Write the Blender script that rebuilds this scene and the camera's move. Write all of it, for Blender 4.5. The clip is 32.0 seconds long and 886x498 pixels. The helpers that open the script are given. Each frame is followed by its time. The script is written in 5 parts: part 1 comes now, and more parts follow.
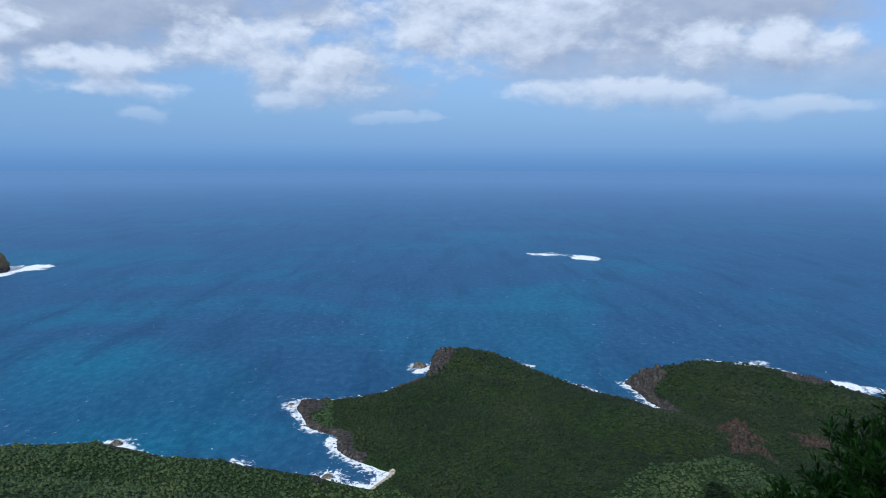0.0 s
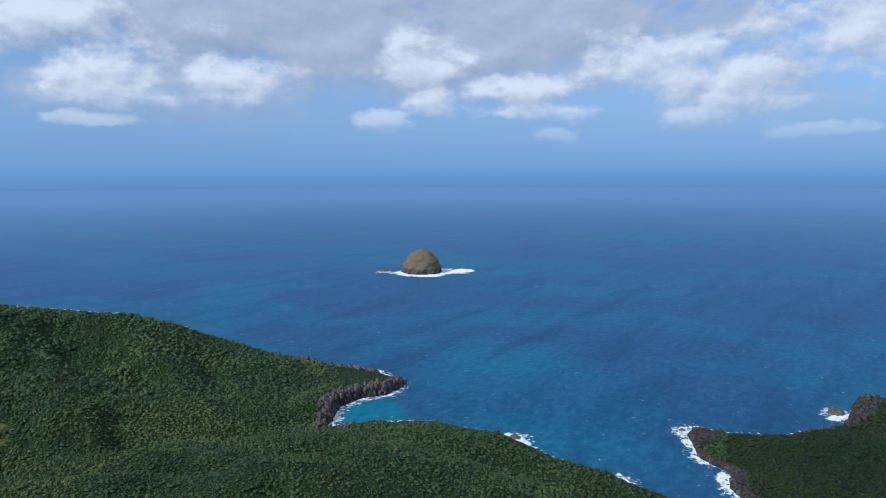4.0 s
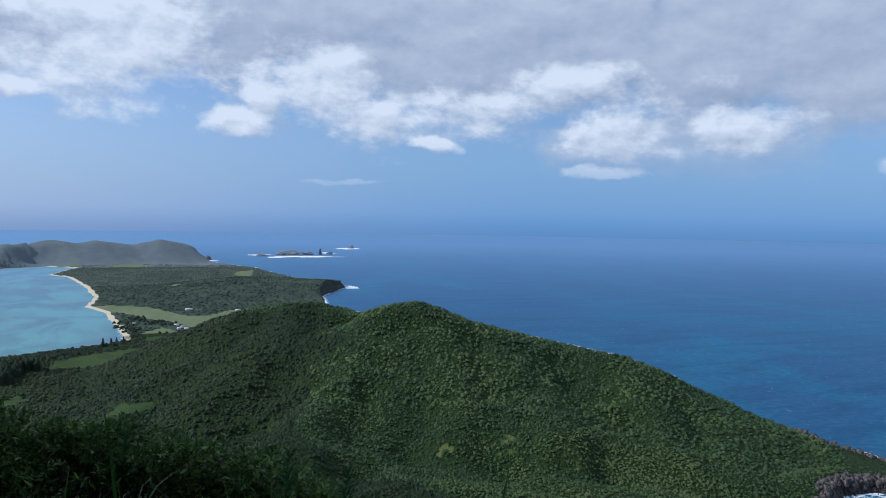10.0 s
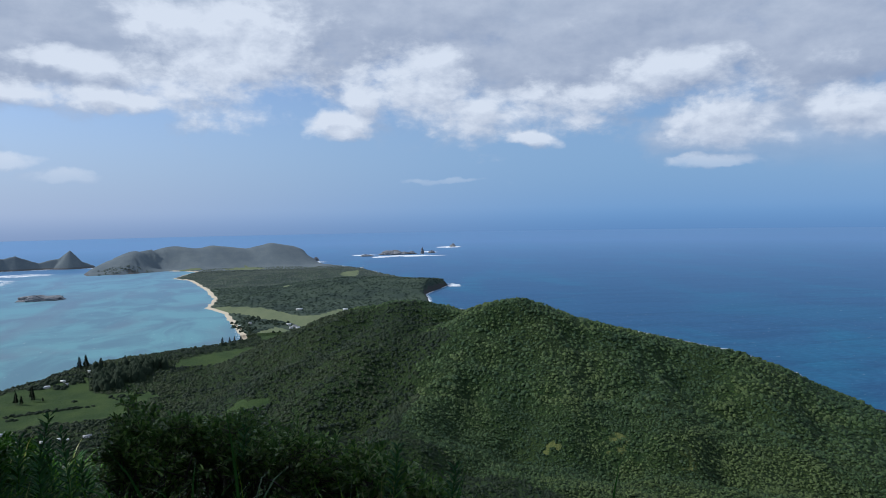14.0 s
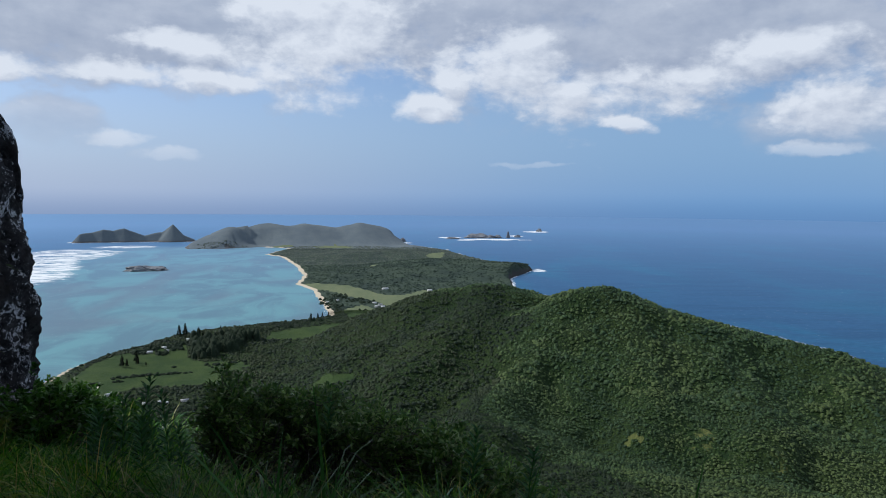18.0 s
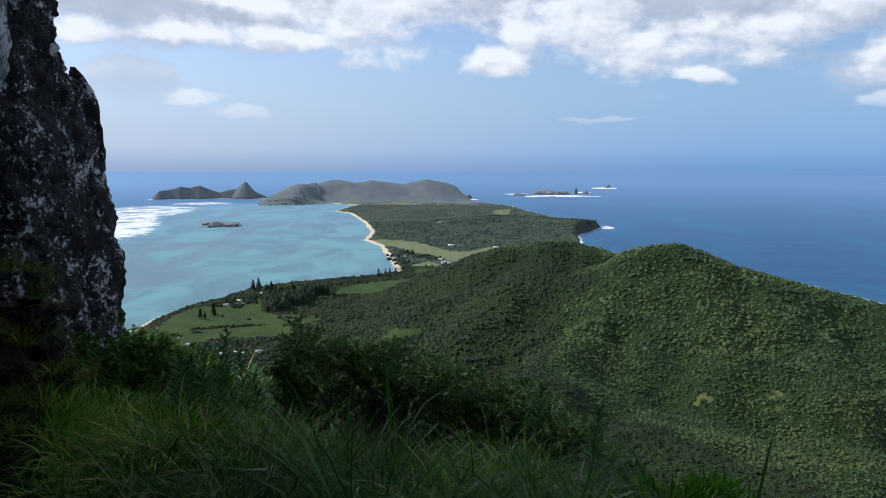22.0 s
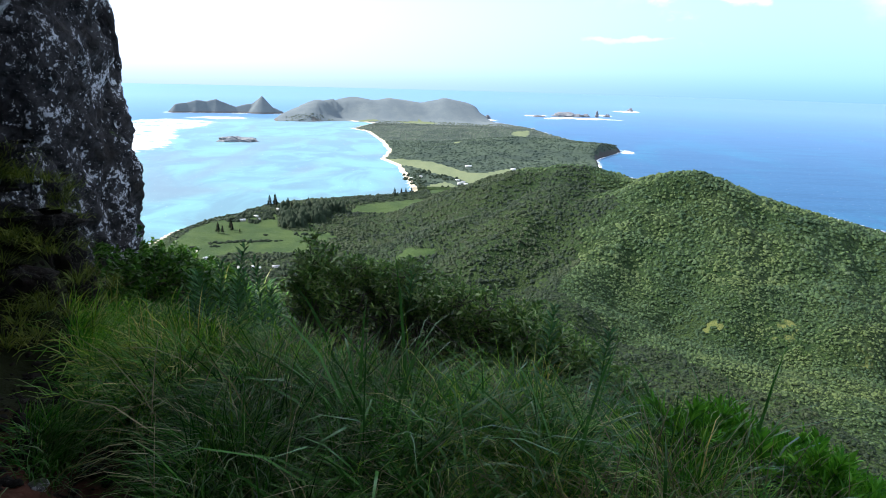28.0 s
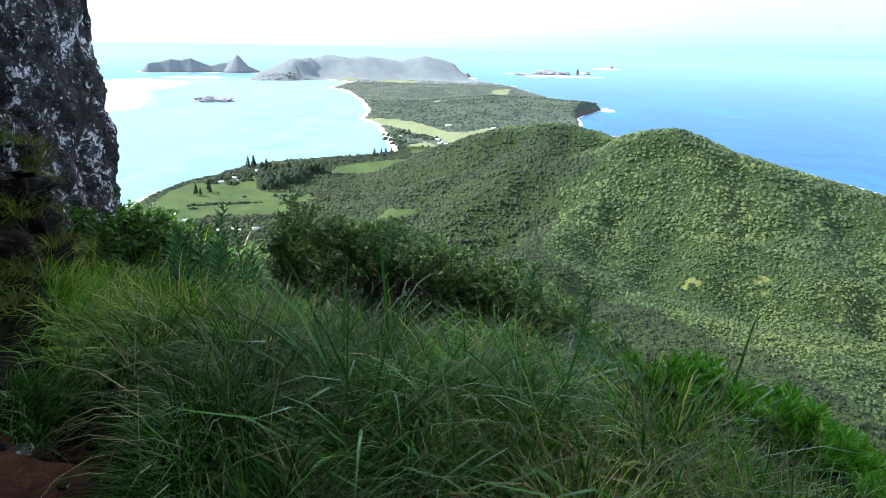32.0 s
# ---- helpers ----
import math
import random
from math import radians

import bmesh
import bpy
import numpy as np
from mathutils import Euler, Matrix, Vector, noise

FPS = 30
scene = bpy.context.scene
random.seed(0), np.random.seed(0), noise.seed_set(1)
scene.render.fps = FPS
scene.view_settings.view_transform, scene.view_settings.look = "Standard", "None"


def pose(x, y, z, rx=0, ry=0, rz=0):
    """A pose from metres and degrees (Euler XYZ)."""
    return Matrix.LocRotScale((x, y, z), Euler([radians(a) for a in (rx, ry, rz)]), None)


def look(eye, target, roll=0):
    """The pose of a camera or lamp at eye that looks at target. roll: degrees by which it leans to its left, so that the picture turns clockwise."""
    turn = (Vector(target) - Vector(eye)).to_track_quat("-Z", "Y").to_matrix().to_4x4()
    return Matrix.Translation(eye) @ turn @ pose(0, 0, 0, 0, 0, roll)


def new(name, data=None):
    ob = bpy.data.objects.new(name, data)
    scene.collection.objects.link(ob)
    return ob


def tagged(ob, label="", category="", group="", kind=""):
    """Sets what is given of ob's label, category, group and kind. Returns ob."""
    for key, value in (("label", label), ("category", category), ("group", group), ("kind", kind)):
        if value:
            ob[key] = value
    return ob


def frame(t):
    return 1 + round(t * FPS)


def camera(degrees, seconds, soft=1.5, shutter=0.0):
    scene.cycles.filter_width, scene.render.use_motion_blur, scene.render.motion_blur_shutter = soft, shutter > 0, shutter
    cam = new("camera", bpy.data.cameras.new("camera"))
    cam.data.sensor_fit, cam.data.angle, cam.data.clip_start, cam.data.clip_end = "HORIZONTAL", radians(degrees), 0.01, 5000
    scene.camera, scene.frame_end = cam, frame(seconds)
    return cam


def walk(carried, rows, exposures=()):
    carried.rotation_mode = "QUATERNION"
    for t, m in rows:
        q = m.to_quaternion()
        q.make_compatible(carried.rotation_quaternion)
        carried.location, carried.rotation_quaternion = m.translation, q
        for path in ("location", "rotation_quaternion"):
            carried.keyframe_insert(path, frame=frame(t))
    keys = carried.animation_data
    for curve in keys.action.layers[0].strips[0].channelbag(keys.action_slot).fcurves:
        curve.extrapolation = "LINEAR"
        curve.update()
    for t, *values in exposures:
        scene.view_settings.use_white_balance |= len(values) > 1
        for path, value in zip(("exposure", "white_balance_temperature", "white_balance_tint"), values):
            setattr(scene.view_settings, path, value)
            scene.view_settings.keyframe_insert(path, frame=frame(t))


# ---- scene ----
# ---------------------------------------------------------------- camera
EYE = Vector((0, 0, 100))
TURNS = [  # seconds, heading to the left, pitch, roll in degrees
    (0, 0.01, -7.44, 0.28), (0.5, 2.36, -7.36, -0.03), (1, 5.41, -7.33, -0.38), (1.5, 8.81, -7.20, -0.47),
    (2, 12.79, -7.19, -0.61), (2.5, 17.25, -7.05, -0.61), (3, 21.75, -6.76, -0.47), (3.5, 26.51, -6.46, -0.32),
    (4, 31.49, -6.10, -0.19), (4.5, 36.60, -5.99, -0.36), (6.5, 53.17, -4.84, -1.43), (7, 55.76, -4.58, -1.01),
    (7.5, 58.21, -4.50, -0.61), (8, 60.52, -4.05, -0.10), (8.5, 62.84, -3.34, 0.32), (9, 65.31, -2.88, 0.63),
    (9.5, 67.82, -2.53, 0.85), (10, 69.95, -2.30, 0.94), (10.5, 71.67, -2.37, 0.85), (11, 73.05, -2.48, 0.93),
    (11.5, 74.29, -2.57, 0.69), (12, 75.43, -2.66, 0.32), (12.5, 76.51, -2.41, -0.22), (13, 77.38, -2.20, -0.61),
    (13.5, 77.77, -2.21, -0.73), (14, 78.08, -2.54, -0.95), (14.5, 78.76, -3.02, -1.00), (16.5, 82.76, -3.51, -0.17),
    (17, 83.56, -3.47, 0.18), (17.5, 84.24, -3.58, 0.43), (18, 84.96, -3.84, 0.51), (18.5, 85.23, -4.09, 0.35),
    (19, 85.07, -4.50, 0.19), (19.5, 85.14, -4.93, 0.18), (20, 85.91, -5.33, 0.11), (20.5, 87.10, -5.86, 0.34),
    (21, 88.69, -6.42, 0.38), (21.5, 89.97, -6.86, 0.35), (22, 90.28, -7.36, 0.18), (22.5, 90.34, -7.58, 0.10),
    (23, 90.28, -7.81, 0.24), (23.5, 90.40, -7.93, 0.48), (24, 90.73, -8.04, 0.65), (24.5, 91.09, -8.29, 0.74),
    (25, 91.62, -8.86, 0.99), (25.5, 92.07, -9.76, 1.19), (26, 92.34, -10.73, 1.06), (26.5, 92.46, -11.84, 1.14),
    (28.5, 91.05, -14.25, 1.59), (29, 90.78, -14.84, 1.60), (29.5, 90.84, -15.40, 1.47), (30, 90.88, -15.85, 1.33),
    (30.5, 90.90, -16.04, 1.10), (31, 90.91, -16.16, 1.01), (31.5, 90.49, -16.47, 1.15), (32, 89.81, -16.89, 1.37)]


def aim(yaw, pitch, roll):
    a, b = radians(yaw), radians(pitch)
    ahead = Vector((-math.sin(a) * math.cos(b), math.cos(a) * math.cos(b), math.sin(b)))
    return look(EYE, EYE + ahead, roll)


cam = camera(63.75, 32.0, soft=0.9)
walk(cam, [(t, aim(y, p, r)) for t, y, p, r in TURNS],
     exposures=[(0, -0.05, 5680, 9), (9, -0.05, 5650, 9), (14, -0.08, 5950, 10), (19, 0.0, 6200, 10), (23, 0.32, 6350, 10), (26, 0.55, 6350, 10), (28.5, 1.6, 6450, 10), (30, 1.88, 6500, 10), (32, 2.0, 6500, 10)])

# ---------------------------------------------------------------- sun and sky
SUN_AZ, SUN_EL = 158.0, 38.0  # heading to the left of +y, height
sun_way = Vector((-math.sin(radians(SUN_AZ)) * math.cos(radians(SUN_EL)),
                  math.cos(radians(SUN_AZ)) * math.cos(radians(SUN_EL)), math.sin(radians(SUN_EL))))
sun = new("sun", bpy.data.lights.new("sun", "SUN"))
sun.data.energy, sun.data.angle, sun.data.color = 3.5, radians(0.6), (1.0, 0.95, 0.87)
sun.matrix_world = look((0, 0, 300), Vector((0, 0, 300)) - sun_way)


class Nodes:
    """Short hand for building node trees."""

    def __init__(self, tree):
        self.tree = tree
        tree.nodes.clear()

    def add(self, kind):
        return self.tree.nodes.new(kind)

    def put(self, socket, value):
        if isinstance(value, bpy.types.NodeSocket):
            self.tree.links.new(value, socket)
        elif value is not None:
            if isinstance(value, (tuple, list)) and len(value) == 3 and socket.type == "RGBA":
                value = (*value, 1)
            socket.default_value = value

    def math(self, op, a, b=None, c=None, clamp=False):
        n = self.add("ShaderNodeMath")
        n.operation, n.use_clamp = op, clamp
        for s, v in zip(n.inputs, (a, b, c)):
            self.put(s, v)
        return n.outputs[0]

    def vec(self, op, a, b=None):
        n = self.add("ShaderNodeVectorMath")
        n.operation = op
        for s, v in zip(n.inputs, (a, b)):
            self.put(s, v)
        return n.outputs["Value"] if op in ("LENGTH", "DOT_PRODUCT", "DISTANCE") else n.outputs[0]

    def mix(self, f, a, b, mode="MIX"):
        n = self.add("ShaderNodeMix")
        n.data_type, n.blend_type = "RGBA", mode
        self.put(n.inputs[0], f), self.put(n.inputs[6], a), self.put(n.inputs[7], b)
        return n.outputs[2]

    def ramp(self, v, lo, hi, smooth=True):
        n = self.add("ShaderNodeMapRange")
        n.interpolation_type = "SMOOTHSTEP" if smooth else "LINEAR"
        self.put(n.inputs[0], v), self.put(n.inputs[1], lo), self.put(n.inputs[2], hi)
        return n.outputs[0]

    def noise(self, v, scale, detail=4.0, rough=0.55, warp=0.0):
        n = self.add("ShaderNodeTexNoise")
        self.put(n.inputs["Vector"], v), self.put(n.inputs["Scale"], scale), self.put(n.inputs["Detail"], detail)
        self.put(n.inputs["Roughness"], rough), self.put(n.inputs["Distortion"], warp)
        return n.outputs[0]

    def colour_noise(self, v, scale, detail):
        n = self.add("ShaderNodeTexNoise")
        self.put(n.inputs["Vector"], v), self.put(n.inputs["Scale"], scale), self.put(n.inputs["Detail"], detail)
        return n.outputs["Color"]

    def scaled(self, v, x, y, z):
        return self.vec("MULTIPLY", v, (x, y, z))

    def attr(self, name):
        n = self.add("ShaderNodeAttribute")
        n.attribute_name = name
        return n.outputs["Fac"]


world = bpy.data.worlds.new("sky")
scene.world = world
world.use_nodes = True
w = Nodes(world.node_tree)
sky = w.add("ShaderNodeTexSky")
sky.sky_type, sky.sun_disc, sky.sun_elevation, sky.sun_rotation = "NISHITA", False, radians(SUN_EL), radians(-SUN_AZ)
sky.altitude, sky.air_density, sky.dust_density, sky.ozone_density = 400, 1.0, 0.8, 2.0
way = w.add("ShaderNodeTexCoord").outputs["Generated"]
xyz = w.add("ShaderNodeSeparateXYZ")
w.put(xyz.inputs[0], way)
dx, dy, dz = xyz.outputs
el = w.math("MULTIPLY", w.math("ARCSINE", dz), 57.2958)
az = w.math("MULTIPLY", w.math("ARCTAN2", w.math("MULTIPLY", dx, -1), dy), 57.2958)
flat = w.add("ShaderNodeCombineXYZ")
w.put(flat.inputs[0], az), w.put(flat.inputs[1], el)
spot = flat.outputs[0]
# cloud banks: heading, height, half width, half height (degrees)
CUMULUS_EAST = [
    (14.5, 8.2, 4.1, 1.8), (8.2, 6.1, 2.8, 1.9), (11.3, 4.0, 2.1, 0.7), (25.8, 6.4, 2.9, 0.8), (24.8, 4.6, 3.3, 0.6), (-3.7, 10.0, 8.3, 2.6), (-19.3, 8.1, 2.9, 1.5),
    (-24.2, 8.3, 2.2, 1.3), (-7.3, 4.8, 2.4, 0.7), (-25.6, 3.8, 4.4, 0.6), (-28.1, 7.7, 2.1, 0.9), (3.6, 3.1, 3.1, 0.3), (-15.0, 4.6, 5.0, 0.8), (47.0, 7.5, 2.5, 1.1), (32.8, 9.2, 2.4, 1.7),
    (32.1, 5.6, 1.4, 1.2), (36.4, 4.0, 1.8, 0.7), (27.0, 4.5, 1.1, 0.4), (22.7, 3.0, 1.4, 0.4), (24.4, 6.4, 3.1, 0.9)]
CUMULUS_NORTH = [
    (56.4, 7.8, 3.3, 1.8), (47.2, 7.4, 2.8, 1.4), (57.3, 4.1, 2.0, 0.4), (59.7, 10.7, 3.7, 1.2), (75.2, 7.9, 4.2, 1.3), (67.3, 8.7, 4.1, 1.4), (71.5, 6.1, 1.7, 0.5), (79.6, 10.9, 3.6, 2.0),
    (86.3, 7.4, 2.0, 0.8), (84.0, 9.5, 1.2, 1.1), (95.2, 12.4, 5.6, 3.4), (102.6, 8.8, 3.0, 0.6), (105.0, 11.1, 3.2, 0.8), (109.2, 8.9, 4.5, 0.6), (109.4, 4.3, 1.6, 0.4), (105.9, 3.3, 1.6, 0.4),
    (56.8, 3.9, 1.7, 0.3), (77.9, 2.9, 2.2, 0.2), (117.5, 8.7, 2.8, 0.7)]
STRATUS = [
    (27.8, 8.4, 9.0, 2.2), (-15.8, 6.5, 9.4, 1.9), (-23.6, 6.0, 8.2, 2.0), (-13.5, 10.6, 12.3, 2.6), (8.2, 4.6, 4.8, 1.3), (-19.9, 3.1, 7.9, 0.6), (46.5, 5.5, 3.7, 1.9), (40.1, 10.6, 5.6, 1.9),
    (8.5, 5.8, 3.9, 1.9), (19.9, 11.2, 8.7, 2.1), (51.6, 6.2, 7.4, 2.0), (51.0, 11.6, 15.0, 2.6), (31.4, 10.1, 10.9, 2.9), (70.0, 13.1, 5.0, 2.0), (41.7, 11.8, 12.4, 3.2), (62.8, 14.6, 6.6, 1.9),
    (78.4, 15.2, 6.6, 1.8), (84.4, 14.3, 8.4, 2.9), (110.0, 12.0, 8.0, 3.0), (73.4, 12.6, 8.5, 2.3), (113.0, 4.9, 2.5, 1.2), (68.0, 10.4, 4.5, 2.2)]


def banks(rows, where):
    field = None
    for a, e, ra, re in rows:
        q = w.vec("MULTIPLY", w.vec("SUBTRACT", where, (a, e, 0)), (0.8 / ra, 0.8 / re, 0))
        f = w.math("SUBTRACT", 1.0, w.vec("DOT_PRODUCT", q, q))
        field = f if field is None else w.math("SMOOTH_MAX", field, f, 0.9)
    return w.math("MAXIMUM", field, -1.5)


def billow(where, scale):
    """Rounded heaps at several sizes, 0 in the clefts."""
    v = w.add("ShaderNodeTexVoronoi")
    v.feature, v.normalize = "F1", True
    w.put(v.inputs["Vector"], w.scaled(where, scale, scale * 1.35, 1)), w.put(v.inputs["Scale"], 1.0)
    w.put(v.inputs["Detail"], 3.0), w.put(v.inputs["Roughness"], 0.55), w.put(v.inputs["Lacunarity"], 2.3)
    return w.math("SUBTRACT", 0.55, v.outputs["Distance"])


def clouds(p):
    """How dense the heaped and the layered cloud is at p."""
    wide = w.scaled(w.vec("SUBTRACT", w.colour_noise(w.scaled(p, 0.13, 0.22, 1), 1.0, 3), (0.5, 0.5, 0.5)), 5.0, 2.4, 0)
    fine = w.scaled(w.vec("SUBTRACT", w.colour_noise(w.scaled(p, 0.6, 0.9, 1), 1.0, 4), (0.5, 0.5, 0.5)), 1.5, 0.9, 0)
    bent = w.vec("ADD", p, w.vec("ADD", wide, fine))
    fray = w.math("SUBTRACT", w.noise(w.scaled(p, 0.17, 0.30, 1), 1.0, 10, 0.58), 0.5)
    heaps = billow(bent, 0.34)
    heaped = w.math("ADD", banks(CUMULUS_EAST + CUMULUS_NORTH, bent), w.math("ADD", w.math("MULTIPLY", fray, 5.0), w.math("MULTIPLY", heaps, 2.6)))
    layered = w.math("ADD", banks(STRATUS, bent), w.math("ADD", w.math("MULTIPLY", fray, 4.6), w.math("MULTIPLY", heaps, 1.0)))
    return heaped, layered


heaped, layered = clouds(spot)
heaped_up, layered_up = clouds(w.vec("ADD", spot, (0.5, 0.9, 0)))
cover_w = w.ramp(heaped, -0.2, 1.5)
cover_g = w.ramp(layered, -0.7, 1.0)
high = w.ramp(w.math("ADD", w.math("MULTIPLY", el, 0.024), w.noise(w.scaled(spot, 0.085, 0.12, 1), 1.0, 8, 0.58, 0.3)), 0.70, 0.86)
rise = w.math("SUBTRACT", heaped, heaped_up)
light = w.math("ADD", w.math("ADD", 0.66, w.math("MULTIPLY", rise, 0.36)), w.math("MULTIPLY", w.ramp(az, 50, 100), 0.16), clamp=True)
pale = w.math("ADD", 0.52, w.math("MULTIPLY", w.math("SUBTRACT", layered, layered_up), 0.30), clamp=True)
puff = w.mix(light, (0.34, 0.40, 0.52), (0.74, 0.78, 0.84))
dull = w.mix(pale, (0.30, 0.36, 0.48), (0.53, 0.58, 0.67))
blue = w.mix(1.0, sky.outputs[0], (0.105, 0.105, 0.115), "MULTIPLY")
haze_side = w.ramp(az, 60, 118)
haze_tint = w.mix(haze_side, (0.165, 0.345, 0.62), (0.37, 0.47, 0.66))
low = w.math("MULTIPLY", w.math("SUBTRACT", 1.0, w.ramp(el, -1, 13)), 0.92)
air = w.mix(low, blue, haze_tint)
air = w.mix(w.math("MULTIPLY", high, w.ramp(el, 3, 9)), air, w.mix(pale, (0.31, 0.37, 0.49), (0.52, 0.58, 0.67)))
air = w.mix(w.math("MULTIPLY", cover_g, w.ramp(el, 1.5, 9)), air, dull)
air = w.mix(w.math("MULTIPLY", cover_w, w.ramp(el, 1.0, 7)), air, puff)
veil = w.mix(haze_side, (0.135, 0.270, 0.500), (0.26, 0.345, 0.52))  # far sea beyond the last of the sheet
air = w.mix(w.math("SUBTRACT", 1.0, w.ramp(el, -1.5, 0.9)), air, veil)
back = w.add("ShaderNodeBackground")
w.put(back.inputs[0], air), w.put(back.inputs[1], 1.0)
w.put(w.add("ShaderNodeOutputWorld").inputs[0], back.outputs[0])
world.cycles.sampling_method = "MANUAL"
world.cycles.sample_map_resolution = 512

# ---------------------------------------------------------------- materials


def material(name):
    m = bpy.data.materials.new(name)
    m.use_nodes = True
    return m, Nodes(m.node_tree)


def finish(m, n, color, rough=0.8, bump=None, strength=0.5, distance=0.05, **more):
    """Closes a material with one principled shader."""
    b = n.add("ShaderNodeBsdfPrincipled")
    n.put(b.inputs["Base Color"], color), n.put(b.inputs["Roughness"], rough)
    for key, value in more.items():
        n.put(b.inputs[key.replace("_", " ")], value)
    if bump is not None:
        k = n.add("ShaderNodeBump")
        n.put(k.inputs["Strength"], strength), n.put(k.inputs["Distance"], distance), n.put(k.inputs["Height"], bump)
        n.put(b.inputs["Normal"], k.outputs[0])
    n.put(n.add("ShaderNodeOutputMaterial").inputs[0], b.outputs[0])
    return m


def place(n):
    return n.add("ShaderNodeNewGeometry").outputs["Position"]


def island(n):
    return n.add("ShaderNodeNewGeometry").outputs["Random Per Island"]


def land_material():
    m, n = material("land")
    p = place(n)
    big, small = n.noise(p, 0.02, 5), n.noise(p, 0.35, 6, 0.65)
    fine = n.noise(p, 1.6, 5, 0.65)
    cell = n.add("ShaderNodeTexVoronoi")
    warp = n.vec("ADD", p, n.scaled(n.vec("SUBTRACT", n.colour_noise(p, 1.5, 3), (0.5, 0.5, 0.5)), 0.9, 0.9, 0.9))
    n.put(cell.inputs["Vector"], n.scaled(warp, 1, 1, 0.6)), n.put(cell.inputs["Scale"], 0.85)
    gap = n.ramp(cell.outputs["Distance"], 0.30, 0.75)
    wood = n.mix(n.ramp(small, 0.35, 0.7), (0.014, 0.034, 0.010), (0.027, 0.050, 0.013))
    wood = n.mix(n.ramp(big, 0.40, 0.62), wood, n.mix(fine, (0.016, 0.034, 0.010), (0.030, 0.049, 0.013)))
    wood = n.mix(1.0, wood, n.mix(cell.outputs["Color"], (0.9, 1.0, 0.9), (2.2, 2.0, 1.6)), "MULTIPLY")
    # shade between and inside the crowns, painted into the canopy colour
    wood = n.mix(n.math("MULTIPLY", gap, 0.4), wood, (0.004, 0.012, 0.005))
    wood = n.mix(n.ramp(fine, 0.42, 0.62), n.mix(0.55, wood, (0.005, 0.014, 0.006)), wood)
    grass = n.mix(n.ramp(n.noise(p, 0.06, 5, 0.6), 0.35, 0.65), (0.024, 0.052, 0.013), (0.048, 0.080, 0.020))
    grass = n.mix(n.ramp(fine, 0.45, 0.75), grass, (0.038, 0.065, 0.022))
    grass = n.mix(n.math("MULTIPLY", n.attr("dry"), n.ramp(fine, 0.25, 0.6)), grass, n.mix(small, (0.070, 0.092, 0.026), (0.150, 0.152, 0.050)))
    crack = n.noise(n.scaled(p, 1.0, 1.0, 0.35), 0.8, 8, 0.7)
    rock = n.mix(n.ramp(crack, 0.35, 0.68), (0.014, 0.013, 0.013), (0.085, 0.077, 0.073))
    rock = n.mix(n.math("MULTIPLY", n.attr("brown"), n.ramp(small, 0.3, 0.6)), rock, (0.070, 0.048, 0.034))
    sand = n.mix(n.noise(p, 0.3, 4), (0.52, 0.44, 0.32), (0.66, 0.57, 0.44))
    c = n.mix(n.ramp(n.math("ADD", n.attr("meadow"), n.math("MULTIPLY", n.math("SUBTRACT", small, 0.5), 0.6)), 0.42, 0.58), wood, grass)
    c = n.mix(n.ramp(n.math("ADD", n.attr("rock"), n.math("MULTIPLY", n.math("SUBTRACT", small, 0.5), 0.9)), 0.42, 0.58), c, rock)
    c = n.mix(n.ramp(n.attr("sand"), 0.35, 0.65), c, sand)
    hgt = n.math("ADD", n.math("MULTIPLY", crack, 0.7), n.math("MULTIPLY", n.math("SUBTRACT", 1.0, gap), n.math("SUBTRACT", 0.9, n.math("MAXIMUM", n.attr("meadow"), n.attr("rock")))))
    return finish(m, n, c, 0.9, n.math("ADD", hgt, n.math("MULTIPLY", fine, 0.5)), 0.8, 1.0, Specular_IOR_Level=0.15)


def hazed_material(name, pale, dark, stone):
    """Grey-green far hills and woods, with haze painted into their base colours."""
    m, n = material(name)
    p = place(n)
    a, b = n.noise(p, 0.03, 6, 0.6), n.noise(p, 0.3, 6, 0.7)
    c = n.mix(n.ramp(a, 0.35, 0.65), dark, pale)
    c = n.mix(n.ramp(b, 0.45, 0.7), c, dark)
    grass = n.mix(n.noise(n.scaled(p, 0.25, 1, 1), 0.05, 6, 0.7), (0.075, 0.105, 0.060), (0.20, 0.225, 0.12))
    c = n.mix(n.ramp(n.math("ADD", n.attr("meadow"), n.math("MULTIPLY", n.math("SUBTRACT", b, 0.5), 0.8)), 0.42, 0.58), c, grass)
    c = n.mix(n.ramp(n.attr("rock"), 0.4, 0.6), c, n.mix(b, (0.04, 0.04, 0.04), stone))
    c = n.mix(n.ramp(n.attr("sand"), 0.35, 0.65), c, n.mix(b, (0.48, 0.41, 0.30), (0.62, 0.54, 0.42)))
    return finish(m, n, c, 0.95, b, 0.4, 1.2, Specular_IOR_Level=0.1)


